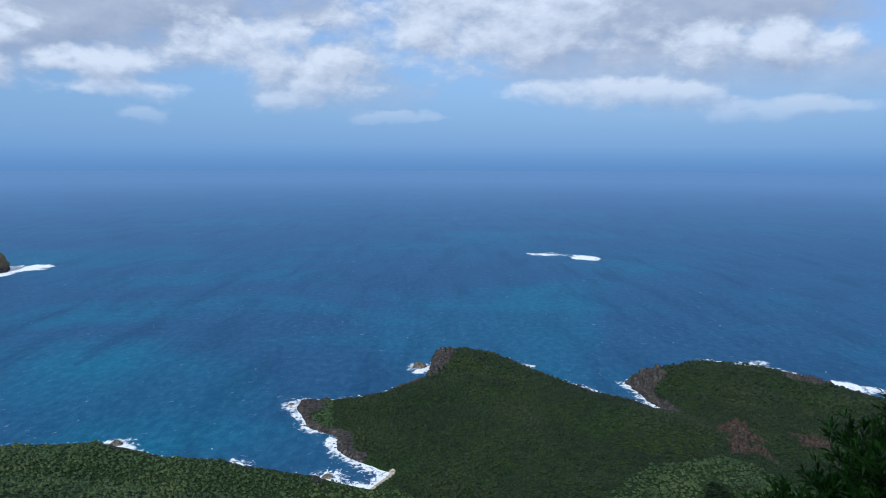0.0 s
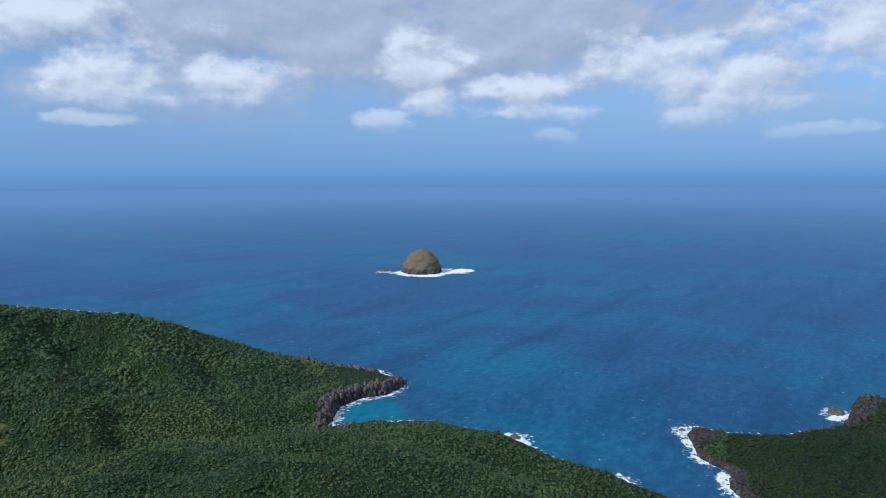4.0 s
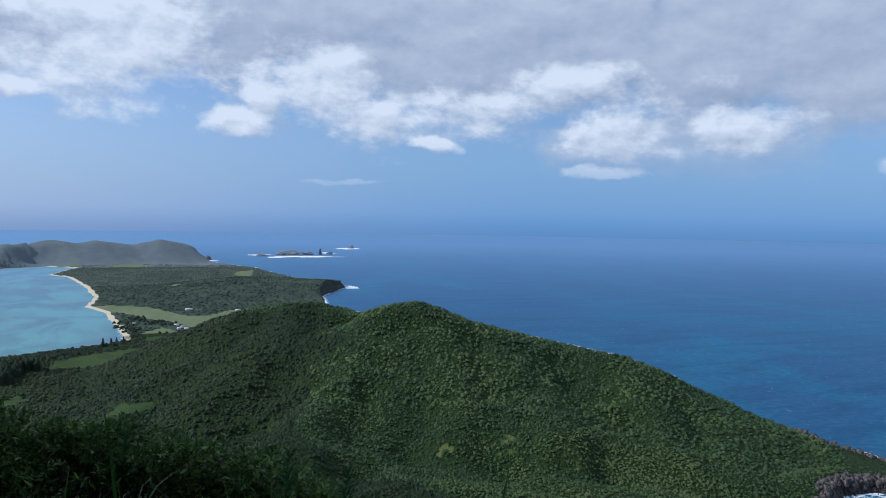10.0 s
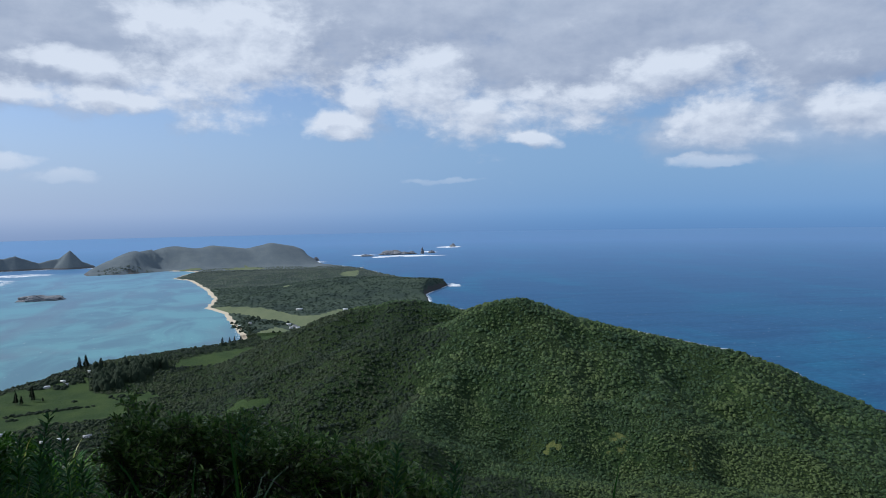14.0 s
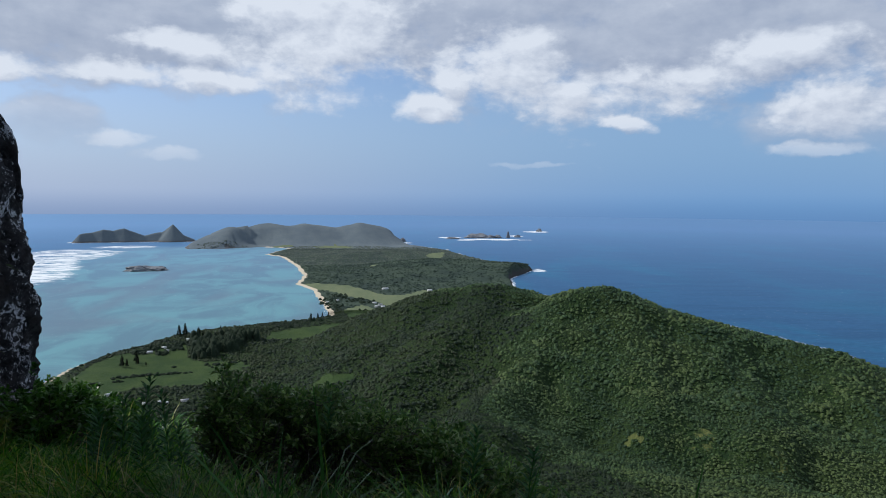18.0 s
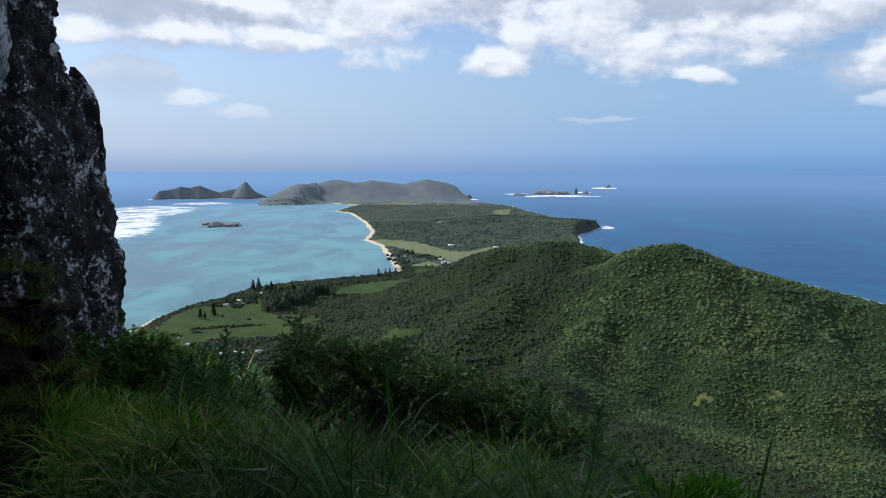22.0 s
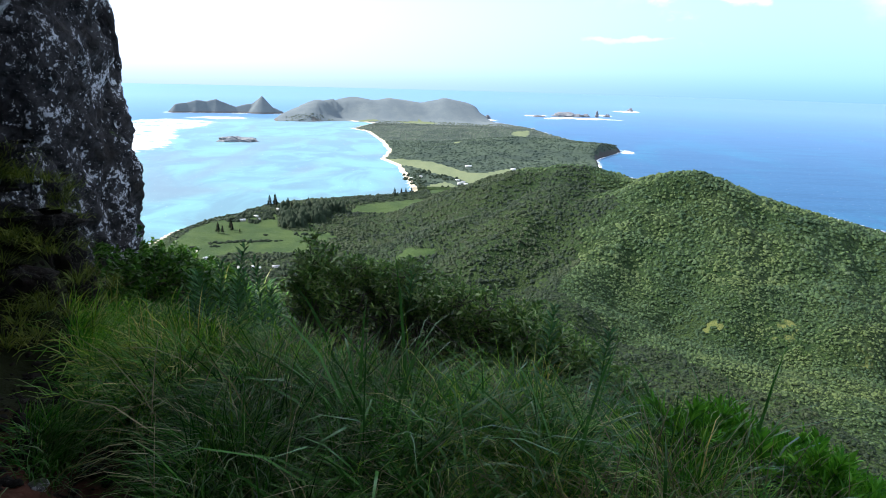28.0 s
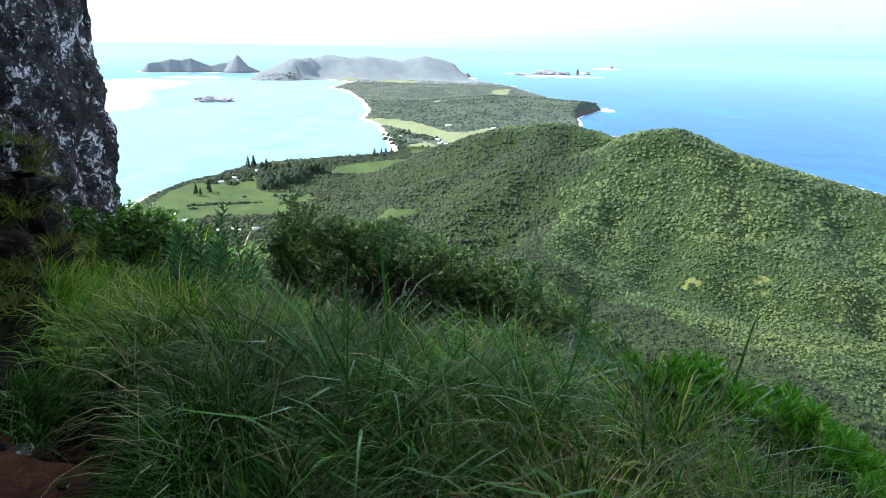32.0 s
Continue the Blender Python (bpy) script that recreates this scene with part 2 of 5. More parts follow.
def sea_material():
    m, n = material("sea")
    p = place(n)
    shore, reef, shallow = n.attr("shore"), n.attr("reef"), n.attr("shallow")
    drift = n.noise(n.scaled(p, 0.004, 0.009, 1), 1.0, 5, 0.55, 1.0)
    streak = n.noise(n.scaled(p, 0.05, 0.011, 1), 1.0, 6, 0.6, 0.6)
    ripple = n.noise(n.scaled(p, 0.30, 0.16, 1), 1.0, 5, 0.65)
    deep = n.mix(n.ramp(drift, 0.44, 0.70), (0.036, 0.108, 0.212), (0.030, 0.148, 0.250))
    deep = n.mix(n.math("MULTIPLY", n.ramp(streak, 0.42, 0.72), 0.7), deep, (0.024, 0.072, 0.148))
    deep = n.mix(n.ramp(ripple, 0.35, 0.7), n.mix(0.35, deep, (0.002, 0.030, 0.095)), deep)
    lagoon = n.mix(n.ramp(n.noise(n.scaled(p, 0.012, 0.020, 1), 1.0, 6, 0.6, 0.8), 0.40, 0.62), (0.130, 0.222, 0.258), (0.160, 0.318, 0.338))
    lagoon = n.mix(n.math("MULTIPLY", n.ramp(drift, 0.5, 0.7), 0.6), lagoon, (0.160, 0.200, 0.232))
    deep = n.mix(n.attr("bay"), deep, n.mix(n.ramp(ripple, 0.3, 0.7), (0.010, 0.150, 0.235), (0.016, 0.220, 0.300)))
    c = n.mix(shallow, deep, lagoon)
    near_froth = n.noise(n.scaled(p, 1, 1, 0), 0.42, 8, 0.70, 1.0)
    wide_froth = n.noise(n.scaled(p, 0.9, 0.35, 0), 0.06, 8, 0.66, 1.2)
    froth = n.mix(n.math("MULTIPLY", n.ramp(reef, 0.1, 0.4), 0.65), near_froth, wide_froth)
    edge = n.math("SUBTRACT", 1.0, n.math("DIVIDE", shore, 7.0))
    lively = n.noise(n.scaled(p, 1, 1, 0), 0.03, 3)
    edge = n.math("MULTIPLY", n.math("MULTIPLY", edge, n.ramp(lively, 0.24, 0.48)), n.math("SUBTRACT", 1.0, n.math("MULTIPLY", shallow, 0.85, clamp=True)))
    foam = n.ramp(n.math("ADD", n.math("MAXIMUM", edge, reef), n.math("MULTIPLY", n.math("SUBTRACT", froth, 0.5), 3.4)), 0.45, 0.85)
    caps = n.noise(n.scaled(p, 0.20, 0.62, 1), 1.0, 4, 0.6)
    caps = n.math("MULTIPLY", n.ramp(caps, 0.79, 0.83), n.attr("windy"))
    foam = n.math("MAXIMUM", foam, n.math("MULTIPLY", caps, 0.8))
    c = n.mix(foam, c, (0.82, 0.85, 0.87))
    hgt = n.math("ADD", n.math("MULTIPLY", ripple, 0.6), n.noise(p, 0.9, 5, 0.6))
    k = n.add("ShaderNodeBump")
    n.put(k.inputs["Strength"], 0.6), n.put(k.inputs["Distance"], 0.6), n.put(k.inputs["Height"], hgt)
    body, shine = n.add("ShaderNodeBsdfDiffuse"), n.add("ShaderNodeBsdfGlossy")
    n.put(body.inputs[0], c), n.put(body.inputs["Normal"], k.outputs[0])
    n.put(shine.inputs["Roughness"], 0.45), n.put(shine.inputs[0], (0.37, 0.58, 0.87))
    lw = n.add("ShaderNodeLayerWeight")
    n.put(lw.inputs[0], 0.5)
    # sheen shaped and tinted blue so the far sea pales as if hazy
    tilt = n.math("SUBTRACT", 1.0, lw.outputs["Facing"])
    gloss = n.math("ADD", n.math("MULTIPLY", n.math("EXPONENT", n.math("MULTIPLY", tilt, -24.0)), 1.15), n.math("MULTIPLY", n.math("SUBTRACT", 1.0, n.math("MULTIPLY", tilt, 3.0), clamp=True), 0.22))
    gloss = n.math("MULTIPLY", n.math("MINIMUM", gloss, 0.70), n.math("SUBTRACT", 1.0, foam))
    mx = n.add("ShaderNodeMixShader")
    n.put(mx.inputs[0], gloss), n.put(mx.inputs[1], body.outputs[0]), n.put(mx.inputs[2], shine.outputs[0])
    n.put(n.add("ShaderNodeOutputMaterial").inputs[0], mx.outputs[0])
    return m


def crown_material(name, k, blue):
    m, n = material(name)
    p, r = place(n), island(n)
    leaf = n.noise(p, 2.3, 7, 0.72)
    stand = n.noise(p, 0.022, 7, 0.66, 0.8)
    grove = n.noise(p, 0.13, 4, 0.6)
    ramp = n.add("ShaderNodeValToRGB")
    n.put(ramp.inputs[0], r)
    e = ramp.color_ramp.elements
    e[0].color, e[1].color = (0.022, 0.040, 0.012, 1), (0.082, 0.098, 0.040, 1)
    for pos, col in ((0.25, (0.034, 0.060, 0.016, 1)), (0.55, (0.060, 0.086, 0.018, 1)), (0.75, (0.038, 0.068, 0.026, 1)), (0.92, (0.074, 0.100, 0.026, 1))):
        e.new(pos).color = col
    c = n.mix(0.2, ramp.outputs[0], (0.050, 0.080, 0.018))
    # stand-to-stand colour, widened to stand in for sunlit and shaded patches
    c = n.mix(n.math("MULTIPLY", n.ramp(stand, 0.49, 0.62), 0.9), c, n.mix(0.62, c, (0.140, 0.155, 0.034)))
    c = n.mix(n.math("MULTIPLY", n.math("SUBTRACT", 1.0, n.ramp(stand, 0.36, 0.48)), 0.9), c, n.mix(0.68, c, (0.014, 0.034, 0.014)))
    c = n.mix(n.ramp(grove, 0.55, 0.72), c, n.mix(0.45, c, (0.020, 0.040, 0.014)))
    # leaf-scale shade and highlights put into the crown colour by noise
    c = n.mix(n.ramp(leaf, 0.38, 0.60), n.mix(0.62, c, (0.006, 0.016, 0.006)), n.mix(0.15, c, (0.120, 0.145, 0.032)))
    # k and blue also make the darker, cooler copy for shaded woods
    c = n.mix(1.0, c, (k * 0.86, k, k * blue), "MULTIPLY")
    return finish(m, n, c, 0.75, leaf, 1.0, 0.8, Specular_IOR_Level=0.2)


# second crown copy: cloud shade put into its darker, bluer colour
LAND, SEA, CROWNS, SHADED_CROWNS = land_material(), sea_material(), crown_material("tree_crowns", 1.46, 1.45), crown_material("shaded_tree_crowns", 0.60, 1.8)
# haze is put into these base colours; PLAIN is the paler, hazier wood
FAR = hazed_material("hazed_hill", (0.150, 0.178, 0.188), (0.122, 0.150, 0.168), (0.20, 0.20, 0.20))
PLAIN = hazed_material("hazed_plain_wood", (0.120, 0.140, 0.112), (0.080, 0.100, 0.088), (0.10, 0.10, 0.096))
MID = hazed_material("hazed_mid_wood", (0.062, 0.086, 0.060), (0.034, 0.052, 0.042), (0.055, 0.055, 0.052))

# ---------------------------------------------------------------- the lie of the land, by heading and distance from the look-out


def polar(a, d):
    a = np.radians(a)
    return -d * np.sin(a), d * np.cos(a)


def grain(x, y, size, octaves=4, seed=0):
    """Smooth two-dimensional noise, about -1 to 1."""
    total, amp, norm = 0, 1.0, 0
    for o in range(octaves):
        u, v = x / size + 17.3 * o + seed * 7.7, y / size - 9.1 * o + seed * 3.3
        i, j = np.floor(u).astype(int), np.floor(v).astype(int)
        f, g = u - i, v - j
        f, g = f * f * (3 - 2 * f), g * g * (3 - 2 * g)

        def rnd(a, b):
            s = np.sin(a * 127.1 + b * 311.7 + seed * 74.7) * 43758.5453
            return (s - np.floor(s)) * 2 - 1
        total = total + amp * ((rnd(i, j) * (1 - f) + rnd(i + 1, j) * f) * (1 - g) + (rnd(i, j + 1) * (1 - f) + rnd(i + 1, j + 1) * f) * g)
        norm, amp, size = norm + amp, amp * 0.5, size / 2
    return total / norm


# coast: heading, distance, steepness of the shore
COAST = [(-75, 420, 1), (-60, 400, 1), (-45, 370, 1), (-34, 338, 1.2), (-29, 350, 1.2), (-25, 366, 1.2), (-21, 366, 1.2), (-17, 333, 1.4),
         (-15, 316, 1.4), (-16.4, 303, 1.4), (-17.2, 293, 1.4), (-18.4, 282, 1.2), (-17.5, 280, 1.0), (-15, 290, 1.0), (-12, 302, 1.0),
         (-8, 320, 1.0), (-5, 336, 1.2), (-2, 348, 1.6), (0.2, 342, 1.8), (1.0, 330, 1.8), (0.8, 305, 1.8), (2.3, 300, 1.2), (4.8, 287, 1.0),
         (8.6, 284, 0.8), (11.5, 287, 0.8), (11.9, 277, 0.8), (11.1, 260, 0.8), (9.1, 249, 0.9), (8.6, 236, 0.9), (6.8, 224, 0.6)]
COAST += [(4.4, 217, 0.12), (6.3, 206, 0.12), (10.1, 213, 0.7), (14.6, 220, 0.8), (18, 230, 0.8), (21.9, 237, 0.8), (24.3, 249, 0.8), (26, 260, 0.7), (30, 268, 0.7),
          (33, 275, 0.7), (37, 278, 0.7), (41.7, 268, 1.2), (40.7, 283, 2.2), (39.9, 303, 2.4), (37.8, 312, 2.2), (36.2, 315, 1.6), (35.1, 325, 1.2),
          (34.8, 335, 1.0), (37, 352, 1), (40, 366, 1), (44, 390, 1), (48, 430, 1), (50.5, 462, 1), (52.2, 478, 1), (53.2, 500, 1), (54, 525, 1), (57, 560, 1)]
COAST += [(64, 640, 1), (72, 720, 1), (79.1, 800, 1.2), (79.6, 930, 1.2), (77.8, 1050, 1.2), (78.2, 1080, 1), (78.4, 1124, 1), (81.2, 1191, 0.7), (83.4, 1312, 0.3),
          (84.3, 1398, 0.3), (85.7, 1514, 0.3), (88.2, 1653, 1), (88.6, 1720, 1.2), (90, 1790, 1), (96, 1800, 1), (102, 1700, 1), (104.9, 1570, 0.8), (104.7, 1495, 0.8),
          (102.1, 1507, 0.8), (99.3, 1543, 0.1), (97.3, 1500, 0.05), (99.1, 1335, 0.06), (97.8, 1277, 0.06), (96.7, 1097, 0.06), (96.1, 955, 0.06)]
COAST += [(96.7, 862, 0.05), (95.4, 802, 0.06), (94.8, 711, 0.06), (93.9, 621, 0.06), (95, 606, 0.1), (96.6, 591, 0.3), (99.2, 576, 0.3), (102, 565, 0.3), (104.3, 553, 0.3),
          (106.3, 537, 0.3), (108.3, 513, 0.3), (111.4, 488, 0.2), (112.8, 468, 0.1), (114.5, 438, 0.08), (118, 405, 0.2), (128, 380, 0.5), (150, 350, 0.8), (180, 340, 1),
          (210, 340, 1), (240, 360, 1), (265, 400, 1)]

# crests: heading, distance, height; then how fast they fall away
RIDGES = [
    (0.37, [(90.5, 525, 12), (88, 510, 21), (86.2, 500, 30), (83.4, 480, 40.5), (80.2, 460, 45.8), (78.4, 430, 44.0), (77.1, 410, 50.5), (75.3, 390, 54.8), (72.6, 385, 54.4),
            (69.4, 380, 48.4), (66.5, 375, 39.6), (63, 375, 31.2), (58.6, 385, 28.2), (56.3, 385, 22.8), (53.2, 375, 16.8)]),
    (0.28, [(53.2, 375, 16.8), (50.1, 365, 12.6), (47.2, 355, 10.2), (43.4, 345, 4.6), (39.9, 335, 4.2), (37.7, 327, 4.8), (35.9, 323, 4.8)]),
    (0.50, [(75.3, 390, 54.8), (75.9, 360, 40.4), (78.4, 320, 33.5), (79.7, 295, 31.2), (81.1, 275, 31.0), (82.9, 245, 28)]),
    (0.55, [(42.6, 292, 7.4), (41.4, 306, 6.8), (39.5, 318, 6.0), (37.2, 320, 5.4)]),
    (0.20, [(44, 225, 12.4), (38, 232, 10.0), (33, 236, 9.2), (28, 240, 7.4), (24, 228, 5.6), (19, 215, 6.9), (14.2, 203, 5.8), (10.5, 205, 5.8), (8.7, 199, 4.8), (5.8, 196, 3.4)]),
    (0.30, [(-18, 240, 12.6), (-14.6, 250, 11.3), (-12.4, 262, 10.0), (-8.7, 285, 6.2), (-5.5, 310, 6.4), (-3.1, 318, 8.5), (-1.7, 320, 10.8), (-0.8, 318, 10.3), (0.2, 313, 8.2)]),
    (0.22, [(-2, 290, 8), (2.3, 285, 5.6), (4.4, 275, 4.6), (8, 272, 3.4), (11, 274, 3.2)]),
    (0.30, [(-16.7, 318, 5), (-18.8, 325, 6.8), (-21.5, 330, 8.4), (-24.5, 335, 6.6), (-27, 330, 6.8), (-28.7, 325, 6.4), (-31, 315, 4.5)]),
    (0.30, [(-21.5, 330, 8.4), (-25, 290, 7), (-26, 240, 11), (-28, 190, 20)]),
    (0.06, [(112.5, 462, 3.4), (111, 470, 4.4), (108.3, 490, 4.3), (104.3, 520, 5.6), (102, 530, 5.8), (99.2, 540, 5.9), (96.6, 565, 4.2)]),
    (0.12, [(92.5, 900, 8), (89, 960, 13), (86, 1020, 17.4), (83.4, 1020, 17.6), (80.7, 1000, 16.6), (78.9, 990, 15.2), (78.3, 1030, 6)]),
    (0.08, [(96, 1230, 5), (92, 1250, 10), (88, 1300, 11), (85, 1380, 6)]),
    (0.42, [(104.3, 1555, 14), (101.6, 1600, 41.5), (100.3, 1620, 44), (98.6, 1650, 49), (97.3, 1650, 43.5), (96, 1660, 48.6), (93.4, 1660, 38.5), (91.6, 1680, 49),
            (90.2, 1690, 41), (89.2, 1700, 16)]),
    (0.42, [(69.4, 380, 48.8), (68.3, 335, 33), (67, 285, 25)]),
    (0.42, [(63, 375, 34.6), (61, 325, 26), (59.5, 275, 21)]),
    (0.40, [(83.4, 480, 40), (86, 425, 28), (88.5, 370, 14)]),
    (0.42, [(80.2, 460, 45), (82.6, 405, 34), (86.5, 340, 20)]),
    (0.40, [(56.3, 385, 27.6), (53, 330, 18), (50, 285, 14)]),
    (0.35, [(56.2, 500, 4.5), (55.0, 505, 5.2), (54.0, 503, 3.2)]),
]

# hollows between the spurs: depth, half width, then heading and distance from top to foot
HOLLOWS = [(13, 25, [(78.2, 418), (80.2, 365), (82.4, 320), (84.5, 285), (88, 250)]), (6, 13, [(74, 358), (75.5, 310), (77, 265)]), (5.5, 13, [(67.4, 362), (66, 310), (65.5, 260)]),
           (5.5, 14, [(60.6, 365), (58.2, 310), (56, 255)]), (5, 14, [(84.6, 450), (88, 400), (91, 350)]), (4, 11, [(71.5, 362), (71.6, 310), (71.8, 262)]), (4, 10, [(51, 350), (49, 300), (47, 262)]),
           (3.5, 12, [(64, 240), (58, 215), (50, 205), (42, 215)]), (3, 9, [(-6, 270), (-4, 230), (2, 205)]), (6, 10, [(-29.5, 190), (-28.4, 215), (-27.0, 248)])]


def near_line(x, y, px, py):
    """For points x, y: the distance to an open line, the segment that is nearest, and how far along it."""
    best, seg, along = np.full(x.shape, 1e9), np.zeros(x.shape, int), np.zeros(x.shape)
    for i in range(len(px) - 1):
        ux, uy = px[i + 1] - px[i], py[i + 1] - py[i]
        t = np.clip(((x - px[i]) * ux + (y - py[i]) * uy) / (ux * ux + uy * uy + 1e-9), 0, 1)
        d = np.hypot(x - px[i] - t * ux, y - py[i] - t * uy)
        m = d < best
        best, seg, along = np.where(m, d, best), np.where(m, i, seg), np.where(m, t, along)
    return best, seg, along


def inside(x, y, px, py):
    odd = np.zeros(x.shape, bool)
    for i in range(len(px)):
        x0, y0, x1, y1 = px[i - 1], py[i - 1], px[i], py[i]
        cross = (y0 > y) != (y1 > y)
        odd ^= cross & (x < (x1 - x0) * (y - y0) / (y1 - y0 + 1e-12) + x0)
    return odd


CA, CD, CS = np.array(COAST, float).T
CX, CY = polar(CA, CD)


def shore_of(x, y):
    """Distance inland (negative at sea) and the steepness of the shore there."""
    wx, wy = x + 2.5 * grain(x, y, 14, 3, 5), y + 2.5 * grain(x, y, 14, 3, 6)
    r = np.hypot(x, y)
    k = np.clip((1400 - r) / 600, 0.2, 1)
    wx, wy = x + (wx - x) * k, y + (wy - y) * k
    d, i, t = near_line(wx, wy, np.append(CX, CX[0]), np.append(CY, CY[0]))
    s = CS[i] * (1 - t) + np.append(CS, CS[0])[i + 1] * t
    return np.where(inside(wx, wy, CX, CY), d, -d), s


def smooth(v, lo, hi):
    t = np.clip((v - lo) / (hi - lo), 0, 1)
    return t * t * (3 - 2 * t)


def patch(x, y, a, d, ra, rd):
    """1 inside a soft-edged patch round heading a and distance d, ra degrees and rd metres in half size."""
    h, r = np.degrees(np.arctan2(-x, y)), np.hypot(x, y)
    return smooth(1.5 - ((h - a) / ra) ** 2 - ((r - d) / rd) ** 2 + 0.55 * grain(x, y, max(2.5, rd * 0.7), 4, 9), 0.0, 1.0)


# edges of the farm meadow, the strip of grass by the beach, a clearing on the slope, the airstrip and fields farther off: heading, distance
FIELDS = [[(113.7, 414), (113.1, 428), (111.3, 464), (109.8, 478), (108.7, 482), (107.7, 490), (105.8, 503), (104.8, 506), (104.9, 458), (103.6, 451), (100.5, 447), (100.1, 431), (102.3, 419),
           (101.2, 404), (104.1, 394), (107.6, 401), (109.7, 393), (110.5, 388), (111.8, 380), (112.4, 376), (113.0, 395)],
          [(99.2, 505), (98.7, 521), (96.0, 546), (93.2, 572), (92.6, 540), (94.6, 508), (97.8, 503)], [(95.6, 359), (94.6, 363), (92.5, 358), (92.3, 350), (94.2, 346)],
          [(96.8, 862), (94.6, 850), (92.3, 826), (90.0, 752), (88.2, 740), (86.4, 790), (85.9, 758), (87.7, 690), (89.5, 662), (90.5, 700), (92.3, 733), (94.1, 781), (95.9, 818)],
          [(93.0, 645), (91.4, 672), (90.0, 644), (90.9, 615), (92.5, 602)], [(95.7, 1500), (93.6, 1560), (91.8, 1505), (93.2, 1469)], [(86.3, 1250), (84.8, 1330), (85.0, 1226), (86.1, 1216)]]


def field(x, y):
    wx, wy = x + 2.2 * grain(x, y, 8, 3, 61), y + 2.2 * grain(x, y, 8, 3, 62)
    m = np.zeros(np.shape(x))
    for edge in FIELDS:
        px, py = polar(*np.array(edge, float).T)
        m = np.maximum(m, inside(wx, wy, px, py))
    return m


def scar(x, y):
    """Bare brown rock where the slope has slipped."""
    m = np.maximum.reduce([patch(x, y, -23.0, 250, 1.2, 13), patch(x, y, -24.4, 232, 1.5, 16), patch(x, y, -26.0, 212, 1.4, 14), patch(x, y, -28.2, 264, 1.6, 22) * 0.8])
    return m * smooth(grain(x, y, 11, 4, 81), -0.40, 0.15)


def clearing(x, y):
    """Dry yellow openings and thin scrub on the slope."""
    ragged = smooth(grain(x, y, 3.0, 3, 95), -0.45, 0.0)
    return ragged * np.maximum.reduce([patch(x, y, 69.5, 262.5, 0.70, 3.8), 0.52 * patch(x, y, 64.6, 268.6, 1.5, 9), 0.52 * patch(x, y, 59.2, 258.4, 1.1, 7), 0.5 * patch(x, y, 61.3, 269, 0.8, 4)])


def ground(x, y):
    """Height of the land, and its masks: meadow, rock, sand."""
    r = np.hypot(x, y)
    sd, steep = shore_of(x, y)
    head = np.degrees(np.arctan2(-x, y))
    floor = 2.2 + (9 + 11 * smooth(head, -5, 45)) * smooth(r, 340, 170) * smooth(sd, 0, 75)
    mount = 76 * np.exp(-(r / 42) ** 1.35)
    turn = np.abs((head - 222 + 180) % 360 - 180)
    back = (130 + 30 * grain(x, y, 70, 4, 11)) * smooth(turn, 88, 30) * smooth(r, 330, 75) * smooth(r, 16, 60)
    top = floor + mount + back
    for fall, line in RIDGES:
        a, d, z = np.array(line, float).T
        px, py = polar(a, d)
        h = np.full(x.shape, -99.0)
        for i in range(len(a) - 1):
            dist, _, t = near_line(x, y, px[i:i + 2], py[i:i + 2])
            h = np.maximum(h, z[i] * (1 - t) + z[i + 1] * t - fall * (np.sqrt(dist ** 2 + 9 ** 2) - 9))
        k = 0.7
        top = np.where(np.abs(h - top) < 8 * k, np.maximum(h, top) + k * np.log1p(np.exp(-np.abs(h - top) / k)) * 0.5, np.maximum(h, top))
    gully = (grain(x, y, 60, 3, 2) * 3.2 + 1.3 * grain(x, y, 15, 2, 13) + 6.0 * (0.42 - np.abs(grain(x, y, 34, 3, 12))) * smooth(np.abs(top - 26), 30, 14)) * smooth(top, 4, 20) * smooth(r, 1300, 600)
    gully = gully + (grain(x, y, 260, 3, 8) * 1.5 + grain(x, y, 90, 3, 18) * 3.0) * smooth(r, 1450, 1560)
    for deep, wide, line in HOLLOWS:
        px, py = polar(*np.array(line, float).T)
        top = top - deep * np.exp(-(near_line(x, y, px, py)[0] / wide) ** 2) * smooth(top, 4, 16)
    top = top + gully - 0.9 * smooth(r, 100, 300)
    cliff = 0.2 + np.maximum(0, sd - 40) * 0.6 + sd * steep * (1 + 0.35 * grain(x, y, 9, 3, 4) + 0.45 * np.abs(grain(x, y, 3.2, 2, 14))) + 2.0 * smooth(steep, 0.5, 1.2) * smooth(sd, 0.2, 2)
    z = np.where(sd > 0, np.minimum(top, cliff), np.maximum(-6, sd * 0.5))
    meadow = np.maximum.reduce([
        field(x, y), patch(x, y, 90.5, 1010, 0.5, 14), patch(x, y, 97.6, 1540, 1.0, 14),
        clearing(x, y)])
    rim = 1.2 + 1.2 * grain(x, y, 9, 3, 15)
    rocky = smooth(steep, 0.4, 0.7) * np.maximum(smooth(top - cliff, -1.5, -0.5), smooth(sd, rim + 2, rim)) * smooth(sd, 22, 16)
    rocky = np.maximum.reduce([rocky, scar(x, y) * 0.9, patch(x, y, 0.3, 321, 1.3, 13), patch(x, y, -16.4, 318, 1.4, 14), patch(x, y, -27.8, 338, 1.2, 9), patch(x, y, 11, 276, 1.3, 9),
                               patch(x, y, 8.3, 240, 0.9, 10) * 0.9, patch(x, y, 39.0, 302, 4.2, 26) * smooth(sd, 9, 5), smooth(steep, 0.75, 1.0) * smooth(sd, 5, 2.5) * smooth(r, 700, 600)])
    sand = smooth(steep, 0.2, 0.1) * smooth(sd, 6.5 * np.clip(r / 700, 0.35, 1.2), 4 * np.clip(r / 700, 0.35, 1.2))
    rocky = rocky * np.where(r > 640, smooth(sd, 4, 1.5), 1)
